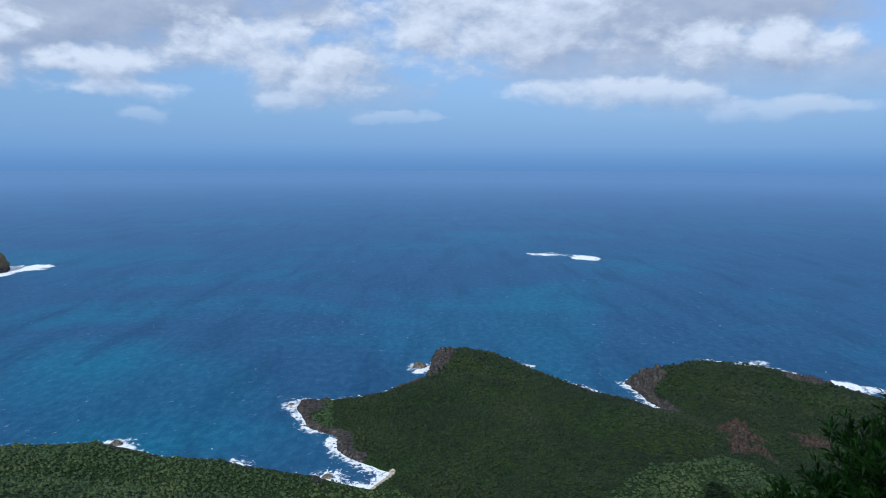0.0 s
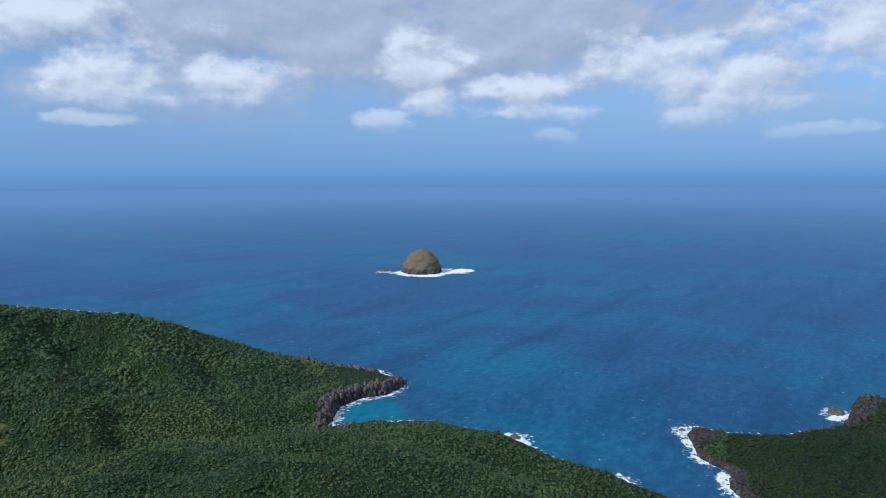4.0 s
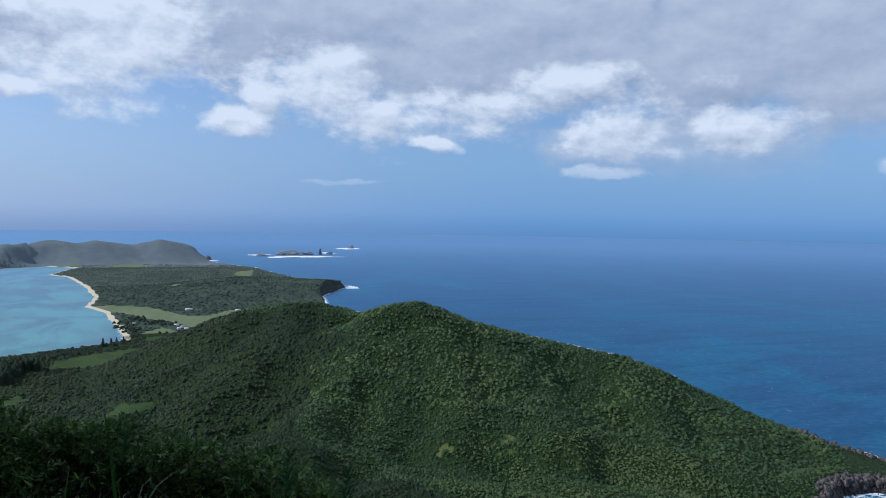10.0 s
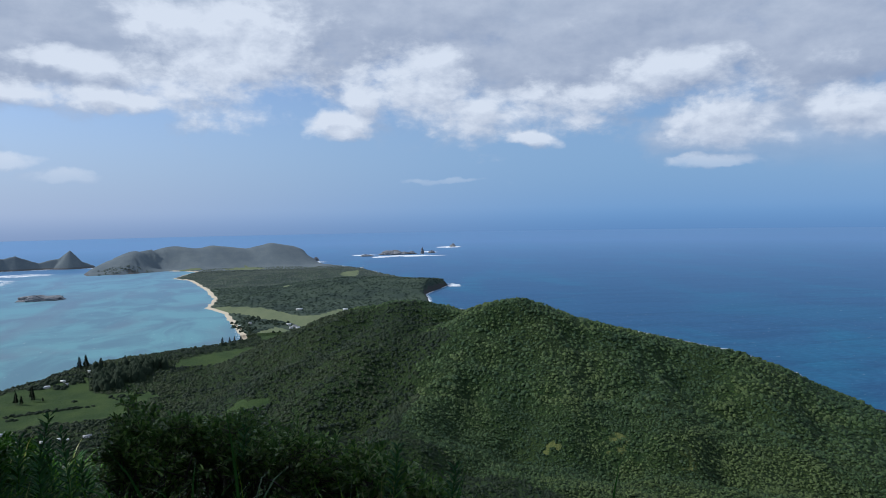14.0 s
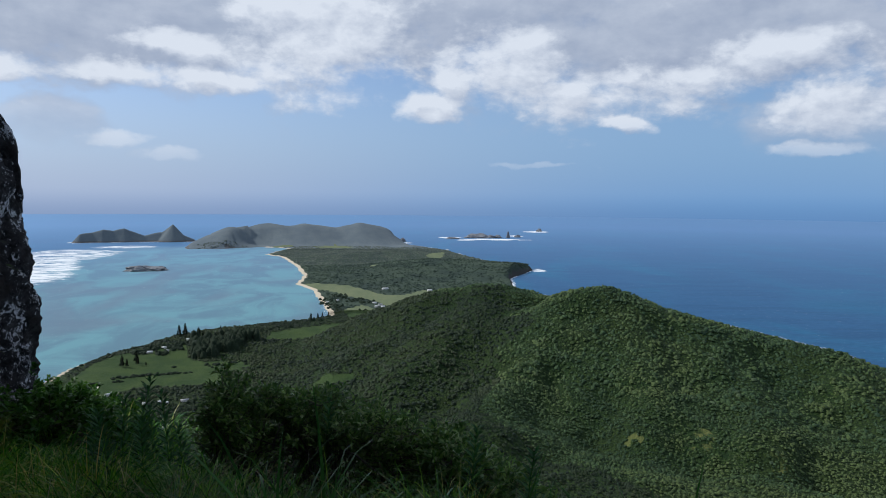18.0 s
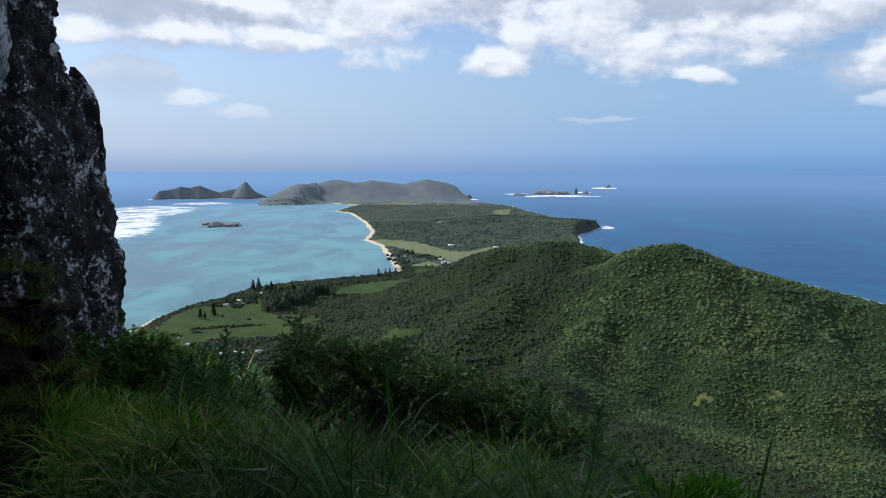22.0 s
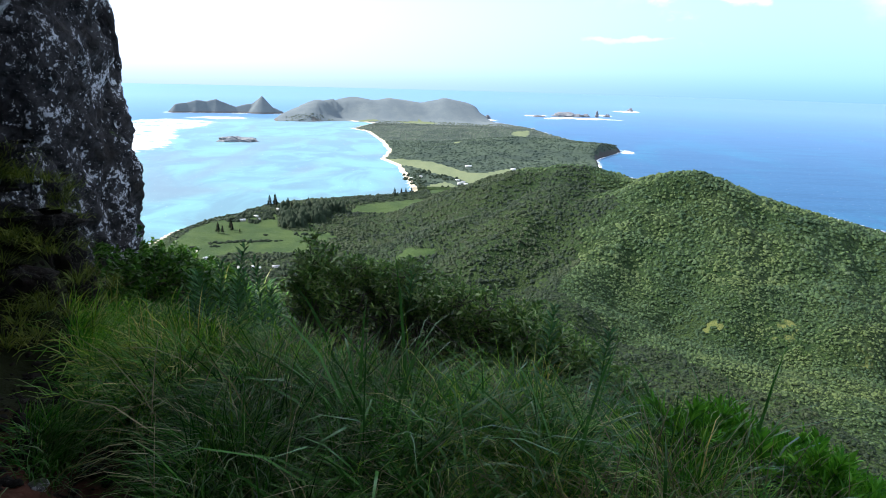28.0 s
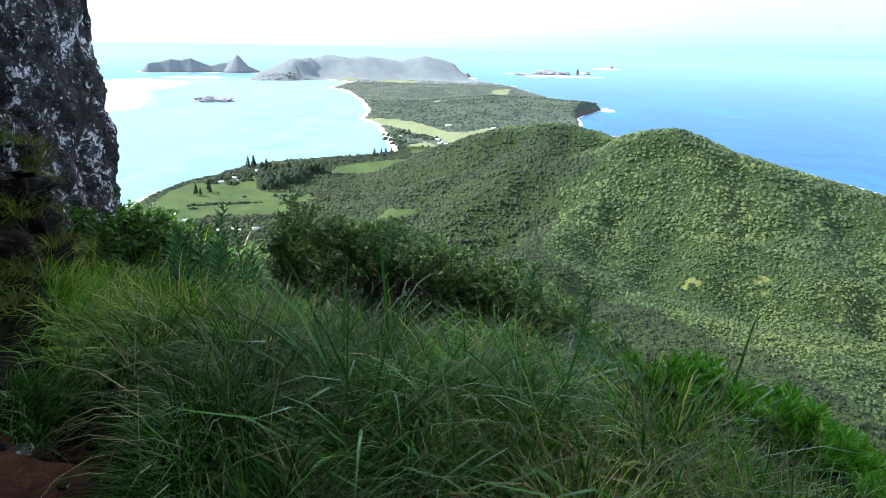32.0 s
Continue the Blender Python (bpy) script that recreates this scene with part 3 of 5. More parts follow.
    sand = sand * np.where(r > 640, smooth(head, 81, 84), 1)
    return z, sd, meadow, rocky, sand


def sheet(name, x, y, z, keep, mat, **attrs):
    """A mesh from a grid of heights, with the faces whose corners are all kept."""
    rows, cols = x.shape
    idx = np.arange(rows * cols).reshape(rows, cols)
    quads = np.stack([idx[:-1, :-1], idx[1:, :-1], idx[1:, 1:], idx[:-1, 1:]], -1).reshape(-1, 4)
    quads = quads[keep.ravel()[quads].any(1)]
    used = np.unique(quads)
    back = np.zeros(rows * cols, int)
    back[used] = np.arange(len(used))
    co = np.stack([x, y, z], -1).reshape(-1, 3)[used]
    me = mesh_of(name, co, back[quads])
    for key, v in attrs.items():
        at = me.attributes.new(key, "FLOAT", "POINT")
        at.data.foreach_set("value", v.ravel()[used].astype(np.float32))
    me.shade_smooth()
    me.materials.append(mat)
    return new(name, me)


def mesh_of(name, co, faces):
    """A mesh from arrays of corners and of faces that all have as many corners."""
    me = bpy.data.meshes.new(name)
    n, k = faces.shape
    me.vertices.add(len(co)), me.loops.add(n * k), me.polygons.add(n)
    me.vertices.foreach_set("co", np.asarray(co, np.float32).ravel())
    me.loops.foreach_set("vertex_index", np.asarray(faces, np.int32).ravel())
    me.polygons.foreach_set("loop_start", np.arange(0, n * k, k, dtype=np.int32))
    me.update(calc_edges=True)
    return me


# main island
aa = np.concatenate([np.arange(-64, 131, 0.26), np.arange(131, 297, 2.5)])
rr = np.concatenate([np.geomspace(26, 195, 110), np.geomspace(196.3, 352, 98), np.geomspace(356, 1840, 118)])
A, R = np.meshgrid(aa, rr)
GX, GY = polar(A, R)
GZ, SD, MEADOW, ROCKY, SAND = ground(GX, GY)
BROWN = scar(GX, GY)
masks = {"meadow": MEADOW, "rock": ROCKY, "sand": SAND, "brown": BROWN, "dry": smooth(clearing(GX, GY), 0.1, 0.5)}
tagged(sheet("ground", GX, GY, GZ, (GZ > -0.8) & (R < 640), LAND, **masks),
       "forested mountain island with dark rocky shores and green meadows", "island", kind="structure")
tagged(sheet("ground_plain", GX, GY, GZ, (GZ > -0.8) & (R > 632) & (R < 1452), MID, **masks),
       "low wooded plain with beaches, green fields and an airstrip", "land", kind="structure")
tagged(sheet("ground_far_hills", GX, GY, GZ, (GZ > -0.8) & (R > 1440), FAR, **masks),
       "grey-green range of steep hills across the lagoon, haze in its colour", "hills", kind="structure")

# sea, one sheet to the horizon
sa = np.concatenate([np.arange(-66, 132, 0.4), np.arange(132, 294.5, 3.0)])
sr = 150 * np.exp(np.linspace(0, math.log(4950 / 150), 240))
A2, R2 = np.meshgrid(sa, sr)
SX, SY = polar(A2, R2)

# outlying islets: heading, distance, half width, half depth, height, roundness
ISLETS = [(33.2, 716, 20.5, 19, 24.0, 1.0), (36.2, 724, 4.0, 2.5, 2.6, 0.6), (107.6, 1068, 25, 14, 7.2, 0.35),
          (82.0, 1965, 44, 18, 13, 0.6), (80.6, 1975, 14, 9, 8, 0.6), (79.75, 1990, 5, 5, 16, 0.9), (84.2, 1900, 18, 8, 5, 0.4), (79.0, 2020, 10, 7, 7, 0.6), (77.3, 2430, 11, 8, 10, 0.8),
          (88.2, 1735, 7, 5, 9, 0.8), (1.9, 330, 3.2, 2.4, 2.6, 0.5), (12.4, 284, 1.6, 1.2, 0.9, 0.5), (25.6, 262, 2.6, 1.8, 1.8, 0.6), (17.0, 231, 1.3, 1, 0.8, 0.5), (9.6, 215, 2.0, 1.4, 1.3, 0.5)]
shore, _ = shore_of(SX, SY)
shore = -shore
for a, d, rw, rd, h, k in ISLETS:
    ix, iy = polar(a, d)
    shore = np.minimum(shore, np.hypot(SX - ix, SY - iy) - min(rw, rd))
ELIZA = [(112.0, 1790, 19), (111.2, 1800, 22), (110.5, 1800, 28.5), (109.8, 1800, 25), (109.1, 1800, 30.5), (107.7, 1795, 14), (106.5, 1795, 22.5), (105.75, 1790, 40), (105.1, 1785, 17), (104.3, 1780, 6)]
ea, ed, ez = np.array(ELIZA, float).T
ex, ey = polar(ea, ed)
shore = np.minimum(shore, near_line(SX, SY, ex, ey)[0] - 26)
shore = np.where((A2 > 40) & (A2 < 51) & (R2 > 335) & (R2 < 470), shore + 4.5, shore)  # surf held back here, where it would show above the crest in the camera's view
reef = np.maximum.reduce([
    patch(SX, SY, 115.5, 1120, 3.6, 170) * 0.8, patch(SX, SY, 112.6, 1420, 3.2, 130) * 0.7, patch(SX, SY, 109.0, 1600, 2.6, 50) * 0.7, patch(SX, SY, 119.0, 1250, 4, 330) * 0.8, patch(SX, SY, 114.6, 1275, 2.6, 110) * 0.75,
    patch(SX, SY, -11.4, 716, 1.3, 20), patch(SX, SY, -9.0, 735, 2.6, 16) * 0.6, patch(SX, SY, 33.0, 712, 2.6, 30) * 1.2, patch(SX, SY, 31.0, 722, 2.2, 22) * 1.0,
    patch(SX, SY, 36.4, 722, 0.9, 9) * 0.85, patch(SX, SY, 84.4, 1965, 1.0, 36) * 0.95, patch(SX, SY, 83.1, 1842, 0.8, 26) * 0.95, patch(SX, SY, 80.6, 1885, 2.7, 34) * 0.95, patch(SX, SY, 79.3, 2090, 0.6, 40), patch(SX, SY, 77.6, 2410, 1.0, 60),
    patch(SX, SY, 88.2, 1690, 1.0, 36) * 0.85, patch(SX, SY, 84.0, 1345, 0.6, 34) * 0.9, patch(SX, SY, 77.3, 1048, 0.7, 22) * 0.9, patch(SX, SY, 78.6, 985, 0.7, 22) * 0.55, patch(SX, SY, 52.3, 484, 1.1, 10) * 0.9,
    patch(SX, SY, -31.0, 352, 2.4, 8) * 0.95, patch(SX, SY, -24.4, 372, 1.2, 7) * 0.7, patch(SX, SY, 2.2, 327, 1.1, 9) * 0.7, patch(SX, SY, -6.5, 334, 1.2, 6) * 0.8,
    patch(SX, SY, 9.3, 243, 0.7, 6) * 0.75, patch(SX, SY, 12.5, 283, 0.9, 7) * 0.7, patch(SX, SY, 25.2, 257, 1.3, 5) * 0.75, patch(SX, SY, 22.3, 241, 0.8, 4) * 0.85, patch(SX, SY, 114.2, 452, 0.5, 12) * 0.2])
lagoon = smooth(A2, 92, 96) * smooth(R2, 1640, 1520) * smooth(A2 + (R2 - 1000) / 90, 119, 113)
bay = np.maximum.reduce([patch(SX, SY, 37.5, 290, 3, 20) * 0.28, patch(SX, SY, -8.5, 430, 4.5, 130) * 0.09, patch(SX, SY, -3.0, 400, 8, 110) * 0.05, patch(SX, SY, 24, 320, 10, 70) * 0.07, patch(SX, SY, 45, 800, 14, 60) * 0.07, patch(SX, SY, 28, 800, 10, 50) * 0.09])
windy = np.clip(0.02 + smooth(A2, 2, -24), 0, 1) * smooth(R2, 1500, 500) * (1 - lagoon)
sea = tagged(sheet("water", SX, SY, np.zeros_like(SX), shore > -14, SEA, shore=np.clip(shore, -2, 100), reef=reef, shallow=lagoon, bay=bay * 2.2, windy=windy),
             "deep blue open sea with turquoise lagoon and white surf", "sea", kind="structure")

# ---------------------------------------------------------------- islets


def part(name, co, faces, mat, parent, label=""):
    me = mesh_of(name, co, np.asarray(faces))
    me.materials.append(mat)
    ob = new(name, me)
    ob.parent = parent
    if label:
        ob["label"] = label
    return ob


def lattice(rows, cols, closed=True):
    """Faces of a grid of points, row by row; closed joins the last column to the first."""
    r, c = np.meshgrid(np.arange(rows - 1), np.arange(cols if closed else cols - 1), indexing="ij")
    n = (c + 1) % cols
    return np.stack([r * cols + c, r * cols + n, (r + 1) * cols + n, (r + 1) * cols + c], -1).reshape(-1, 4)


def rock_material(name, dark, pale, lichen, amount, scale, brown=(0.10, 0.07, 0.05), moss=0.0):
    m, n = material(name)
    p = n.add("ShaderNodeTexCoord").outputs["Object"]
    a, b = n.noise(p, scale, 9, 0.68, 0.4), n.noise(p, scale * 0.35, 5, 0.6, 0.8)
    c = n.mix(n.ramp(a, 0.32, 0.68), dark, pale)
    c = n.mix(n.math("MULTIPLY", n.ramp(b, 0.52, 0.70), 0.7), c, brown)
    spots = n.math("ADD", n.noise(n.scaled(p, 1, 1, 0.75), scale * 2.6, 9, 0.78, 0.3), n.math("MULTIPLY", n.math("SUBTRACT", b, 0.5), -0.7))
    c = n.mix(n.ramp(spots, 0.60 - amount, 0.655 - amount), c, lichen)
    if moss:
        up = n.add("ShaderNodeSeparateXYZ")
        n.put(up.inputs[0], n.add("ShaderNodeNewGeometry").outputs["Normal"])
        green = n.math("ADD", up.outputs[2], n.math("MULTIPLY", n.math("SUBTRACT", a, 0.5), 1.6))
        c = n.mix(n.ramp(green, 0.75 - moss, 1.05 - moss), c, n.mix(a, (0.025, 0.045, 0.012), (0.06, 0.085, 0.02)))
    return finish(m, n, c, 0.92, n.math("ADD", a, n.math("MULTIPLY", spots, 0.5)), 0.9, 0.35 / scale, Specular_IOR_Level=0.12)


ISLET_ROCK = rock_material("islet_rock", (0.085, 0.08, 0.07), (0.21, 0.19, 0.155), (0.24, 0.22, 0.17), 0.04, 0.25, (0.16, 0.145, 0.10), 0.03)
# rock of the far islets, paled and blued: haze put into its colour
HAZED_ROCK = rock_material("hazed_rock", (0.17, 0.18, 0.20), (0.26, 0.265, 0.275), (0.30, 0.30, 0.30), 0.02, 0.12, (0.22, 0.215, 0.21), 0.0)


def cone_material():
    m, n = material("cone_rock")
    p = n.add("ShaderNodeTexCoord").outputs["Object"]
    a, b = n.noise(n.scaled(p, 1, 1, 0.4), 0.35, 8, 0.68), n.noise(p, 1.4, 6, 0.7)
    rock = n.mix(n.ramp(a, 0.35, 0.65), (0.030, 0.026, 0.026), (0.125, 0.108, 0.100))
    turf = n.mix(n.ramp(b, 0.35, 0.65), (0.135, 0.106, 0.062), (0.215, 0.176, 0.108))
    turf = n.mix(n.ramp(a, 0.52, 0.70), turf, (0.15, 0.125, 0.095))
    z = n.add("ShaderNodeSeparateXYZ")
    n.put(z.inputs[0], p)
    c = n.mix(n.ramp(n.math("ADD", z.outputs[2], n.math("MULTIPLY", n.math("SUBTRACT", a, 0.5), 9.0)), 4.0, 6.5), rock, turf)
    return finish(m, n, c, 0.95, n.math("ADD", a, n.math("MULTIPLY", b, 0.4)), 1.0, 1.2, Specular_IOR_Level=0.1)


CONE_ROCK = cone_material()


def islet(a, d, rw, rd, h, k, name, label, category):
    """A rock in the sea: k near 1 is a cone, near 0 a flat-topped bank."""
    x, y = polar(a, d)
    rows, cols = 22, 56
    co = []
    for i in range(rows):
        f = i / (rows - 1)
        z = -1.2 + (h + 1.2) * f
        w = (1 - f ** (1.9 if k > 0.5 else 4 - 3 * k)) ** (0.66 if k > 0.5 else 0.6)
        w = max(w, 0.02)
        if k > 0.8 and h > 10:
            w = min(w, 0.98 - 0.25 * f)
        for j in range(cols):
            t = 2 * math.pi * j / cols
            q = Vector((math.cos(t) * rw * w, math.sin(t) * rd * w, z))
            s = 0.16 if k > 0.8 and h > 20 else 0.22 if d > 1800 else 0.42
            wob = 1 + s * noise.fractal(q * (3.2 / max(rw, 3)) + Vector((a, d, 0)), 0.8, 2.1, 4)
            zz = z * (1 + (0.03 if s < 0.2 else 0.5) * noise.noise(Vector((q.x, q.y, 7)) * (2.6 / max(rw, 3)))) if f > 0.2 else z
            co.append((q.x * wob, q.y * wob, zz))
    me = mesh_of(name, np.array(co), lattice(rows, cols))
    me.materials.append(CONE_ROCK if name == "cone_island" else ISLET_ROCK if d < 1000 else HAZED_ROCK)
    ob = new(name, me)
    ob.matrix_world = pose(x, y, 0, 0, 0, a)
    me.shade_smooth()
    return tagged(ob, label, category)


KINDS = {0: ("cone_island", "steep grassy brown rock cone ringed by white surf", "island"), 2: ("lagoon_islet", "low scrubby rock islet lying in the turquoise lagoon", "islet")}
for i, row in enumerate(ISLETS):
    nm, lab, cat = KINDS.get(i, ("sea_rock", "dark bare rock standing in white surf" if row[1] < 800 else "far grey craggy islet standing out of the sea", "rock"))
    tagged(islet(*row, nm, lab, cat), group="" if i in KINDS else ("rocks along the shore" if row[1] < 800 else "far islets on the horizon"))

# the far hill with the peak, on its own spit
ga, gr = np.meshgrid(np.arange(102.8, 113.2, 0.05), np.arange(1735, 1860, 2.5))
px, py = polar(ga, gr)
hz = np.full(px.shape, -30.0)
for i in range(len(ex) - 1):
    dist, _, t = near_line(px, py, ex[i:i + 2], ey[i:i + 2])
    hz = np.maximum(hz, ez[i] * (1 - t) + ez[i + 1] * t - 1.15 * (np.sqrt(dist ** 2 + 2) - 1.4))
hz = hz + 1.6 * grain(px, py, 22, 4, 3)
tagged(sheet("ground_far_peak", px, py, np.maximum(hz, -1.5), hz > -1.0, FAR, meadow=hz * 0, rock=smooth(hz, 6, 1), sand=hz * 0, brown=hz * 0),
       "far headland with a pointed peak beyond the reef, haze in its colour", "headland", kind="structure")

# ---------------------------------------------------------------- forest
rng = np.random.default_rng(4)


def dome(rings, seed):
    """A lumpy tree crown, 1 m in radius: rings holds the number of points of each ring under the top."""
    g = np.random.default_rng(seed)
    co, faces, start, prev = [(0.1 * g.normal(), 0.1 * g.normal(), 0.95 + 0.1 * g.normal())], [], 1, None
    for k, n in enumerate(rings):
        f = (k + 1) / len(rings)
        ring = []
        for j in range(n):
            t = 2 * math.pi * (j + 0.5 * (k % 2)) / n + 0.25 * g.normal()
            r = math.sin(f * 1.75) * (1 + 0.22 * g.normal())
            co.append((r * math.cos(t), r * math.sin(t), math.cos(f * 1.75) * 0.9 + 0.12 * g.normal()))
            ring.append(start + j)
        start += n
        if prev is None:
            faces += [(0, ring[j], ring[(j + 1) % n]) for j in range(n)]
        else:
            i = j = 0
            while i < len(prev) or j < n:
                if j >= n or (i < len(prev) and i / len(prev) <= j / n):
                    faces.append((prev[i % len(prev)], ring[j % n], prev[(i + 1) % len(prev)]))
                    i += 1
                else:
                    faces.append((prev[i % len(prev)], ring[j % n], ring[(j + 1) % n]))
                    j += 1
        prev = ring
    return np.array(co), np.array(faces)


def scatter(name, x, y, z, size, rings, mat, tall=0.8):
    """Many crowns joined into one mesh."""
    parts_c, parts_f, base = [], [], 0
    kinds = [dome(rings, s) for s in range(8)]
    pick = rng.integers(0, 8, len(x))
    for k, (c, f) in enumerate(kinds):
        m = np.flatnonzero(pick == k)
        t = rng.uniform(0, 2 * np.pi, len(m))
        s, up = size[m], size[m] * tall * rng.uniform(0.75, 1.35, len(m))
        wide = rng.uniform(0.8, 1.25, len(m))
        lx, ly = c[None, :, 0] * wide[:, None], c[None, :, 1] / wide[:, None]
        X = (lx * np.cos(t)[:, None] - ly * np.sin(t)[:, None]) * s[:, None] + x[m][:, None]
        Y = (lx * np.sin(t)[:, None] + ly * np.cos(t)[:, None]) * s[:, None] + y[m][:, None]
        Zc = c[None, :, 2] * up[:, None] + z[m][:, None]
        parts_c.append(np.stack([X, Y, Zc], -1).reshape(-1, 3))
        parts_f.append((f[None] + (np.arange(len(m)) * len(c))[:, None, None] + base).reshape(-1, 3))
        base += len(m) * len(c)
    me = mesh_of(name, np.concatenate(parts_c), np.concatenate(parts_f))
    me.materials.append(mat)
    return new(name, me)


def sown(count, a0, a1, d0, d1):
    """Even random points of a sector, where woods grow."""
    a = rng.uniform(a0, a1, count)
    d = np.sqrt(rng.uniform(d0 * d0, d1 * d1, count))
    x, y = polar(a, d)
    z, sd, meadow, rocky, sand = ground(x, y)
    soft = rng.uniform(-0.12, 0.12, count)
    ok = (z > 0.7) & (meadow + soft < 0.5) & (rocky + soft * 2 < 0.45) & (sand < 0.4)
    return x[ok], y[ok], z[ok], d[ok]


def in_shade(x, y):
    """Beyond the spur that runs down from the peak, and on the sea headlands, where cloud shade is put into the crown
    colour.
    """
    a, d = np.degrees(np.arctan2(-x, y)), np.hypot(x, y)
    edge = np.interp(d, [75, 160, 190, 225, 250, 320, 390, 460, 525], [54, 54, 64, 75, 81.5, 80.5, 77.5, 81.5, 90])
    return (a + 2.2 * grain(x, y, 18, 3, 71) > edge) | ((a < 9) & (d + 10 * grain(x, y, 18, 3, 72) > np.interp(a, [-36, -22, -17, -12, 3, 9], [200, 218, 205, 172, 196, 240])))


x, y, z, d = sown(112000, -36, 114, 100, 300)
v = in_shade(x, y)
size = (0.30 + 0.8 * rng.random(len(x)) ** 2.2) * (0.48 + d / 950)
z = z + rng.uniform(-0.4, 0.5, len(x))
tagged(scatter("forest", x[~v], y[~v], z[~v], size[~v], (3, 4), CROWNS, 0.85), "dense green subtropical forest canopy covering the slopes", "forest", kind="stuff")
tagged(scatter("valley_forest", x[v], y[v], z[v], size[v], (3, 4), SHADED_CROWNS, 0.85), "forest of the valley and headlands, crowns coloured darker for cloud shade", "forest", kind="stuff")
x, y, z, d = sown(9000, -40, 118, 75, 330)
v = in_shade(x, y)
wood = scatter("forest_undergrowth", x[~v], y[~v], z[~v] + rng.uniform(0.0, 0.6, np.sum(~v)), rng.uniform(0.35, 0.7, np.sum(~v)) * (0.55 + d[~v] / 520), (4, 5), CROWNS, 0.7)
tagged(wood, "small tree tops poking out of the forest canopy", "forest", kind="stuff")
x, y, z, d = sown(62000, 40, 113, 296, 650)
v = in_shade(x, y)
z, size = z + rng.uniform(-0.5, 0.4, len(x)), 0.55 + 0.90 * rng.random(len(x)) ** 2
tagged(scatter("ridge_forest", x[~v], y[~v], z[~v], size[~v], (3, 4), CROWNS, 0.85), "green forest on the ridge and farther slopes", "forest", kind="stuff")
tagged(scatter("shaded_ridge_forest", x[v], y[v], z[v], size[v], (3, 4), SHADED_CROWNS, 0.85), "forest on the back of the ridge above the farms, coloured darker for cloud shade", "forest", kind="stuff")
x, y, z, d = sown(14000, -36, 14, 296, 420)
wood = scatter("forest_headland", x, y, z + rng.uniform(-0.6, 0.7, len(x)), rng.uniform(0.4, 0.95, len(x)), (4, 5), SHADED_CROWNS, 1.0)
tagged(wood, "green scrub forest on the sea headlands, coloured darker for cloud shade", "forest", kind="stuff")
x, y, z, d = sown(34000, 77, 104, 640, 1535)
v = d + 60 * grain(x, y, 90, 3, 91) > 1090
size = 0.9 + 1.5 * rng.random(len(x)) ** 2
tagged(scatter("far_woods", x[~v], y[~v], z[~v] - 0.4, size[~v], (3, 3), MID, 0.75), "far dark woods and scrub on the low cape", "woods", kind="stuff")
tagged(scatter("plain_woods", x[v], y[v], z[v] - 0.4, size[v], (3, 3), PLAIN, 0.75), "scrub and village trees on the far plain, colour paled for haze", "woods", kind="stuff")


def crags(count, a0, a1, lo, hi, s0, s1, tall, mat, name, label):
    """Broken rock along the steep shores between two headings, lo to hi metres inland."""
    m = np.flatnonzero((CA > a0) & (CA < a1) & (CS > 0.6) & (CD < 600))
    k = rng.choice(m, count)
    f = rng.random(count)
    nxt = (k + 1) % len(CX)
    x, y = CX[k] * (1 - f) + CX[nxt] * f, CY[k] * (1 - f) + CY[nxt] * f
    tx, ty = CX[nxt] - CX[k], CY[nxt] - CY[k]
    away = rng.uniform(lo, hi, count) / np.maximum(np.hypot(tx, ty), 0.1)
    x, y = x + ty * away * -1, y - tx * away * -1
    z, sd, meadow, rocky, sand = ground(x, y)
    size = s0 + (s1 - s0) * rng.random(count) ** 3
    ok = (sd > lo) & (sd < hi) & (rocky > 0.55 if lo > -1 else sd < hi)
    x, y, z, size = x[ok], y[ok], np.maximum(z[ok], -0.2) - 0.45 * size[ok] * tall, size[ok]
    return tagged(scatter(name, x, y, z, size, (4, 6, 6), mat, tall), label, "rocks", kind="stuff")


# darker copy of the crag rock below, the headland's shade in its colour
SHADED_BLUFF = rock_material("shaded_bluff_rock", (0.016, 0.015, 0.015), (0.088, 0.080, 0.076), (0.13, 0.12, 0.11), 0.0, 0.9, (0.060, 0.048, 0.040))
CRAG = rock_material("sea_crag", (0.026, 0.023, 0.024), (0.165, 0.148, 0.144), (0.22, 0.20, 0.19), 0.0, 0.9, (0.120, 0.088, 0.070))
crags(900, -36, 60, -1.5, 0.8, 0.25, 1.1, 0.8, CRAG, "shore_rocks", "dark broken rocks along the surf line")
crags(1300, 34.9, 43, 0.2, 7.0, 0.4, 1.6, 1.7, CRAG, "cliff_crags", "dark brown crags and buttresses of the sea cliff")
crags(700, -20, 13, 0.0, 4.0, 0.35, 1.2, 1.2, SHADED_BLUFF, "headland_crags", "dark crags along the edge of the headland")


def outcrop(count, a, d, ra, rd, s0, s1, tall, mat, name, label):
    """Broken rock standing out of a bare patch of the slope."""
    x, y = polar(rng.uniform(a - ra, a + ra, count), rng.uniform(d - rd, d + rd, count))
    z, sd, meadow, rocky, sand = ground(x, y)
    size = s0 + (s1 - s0) * rng.random(count) ** 2.5
    ok = (rocky > 0.5) & (sd > 0.2)
    return tagged(scatter(name, x[ok], y[ok], z[ok] - 0.45 * size[ok] * tall, size[ok], (4, 6, 6), mat, tall), label, "rocks", kind="stuff")


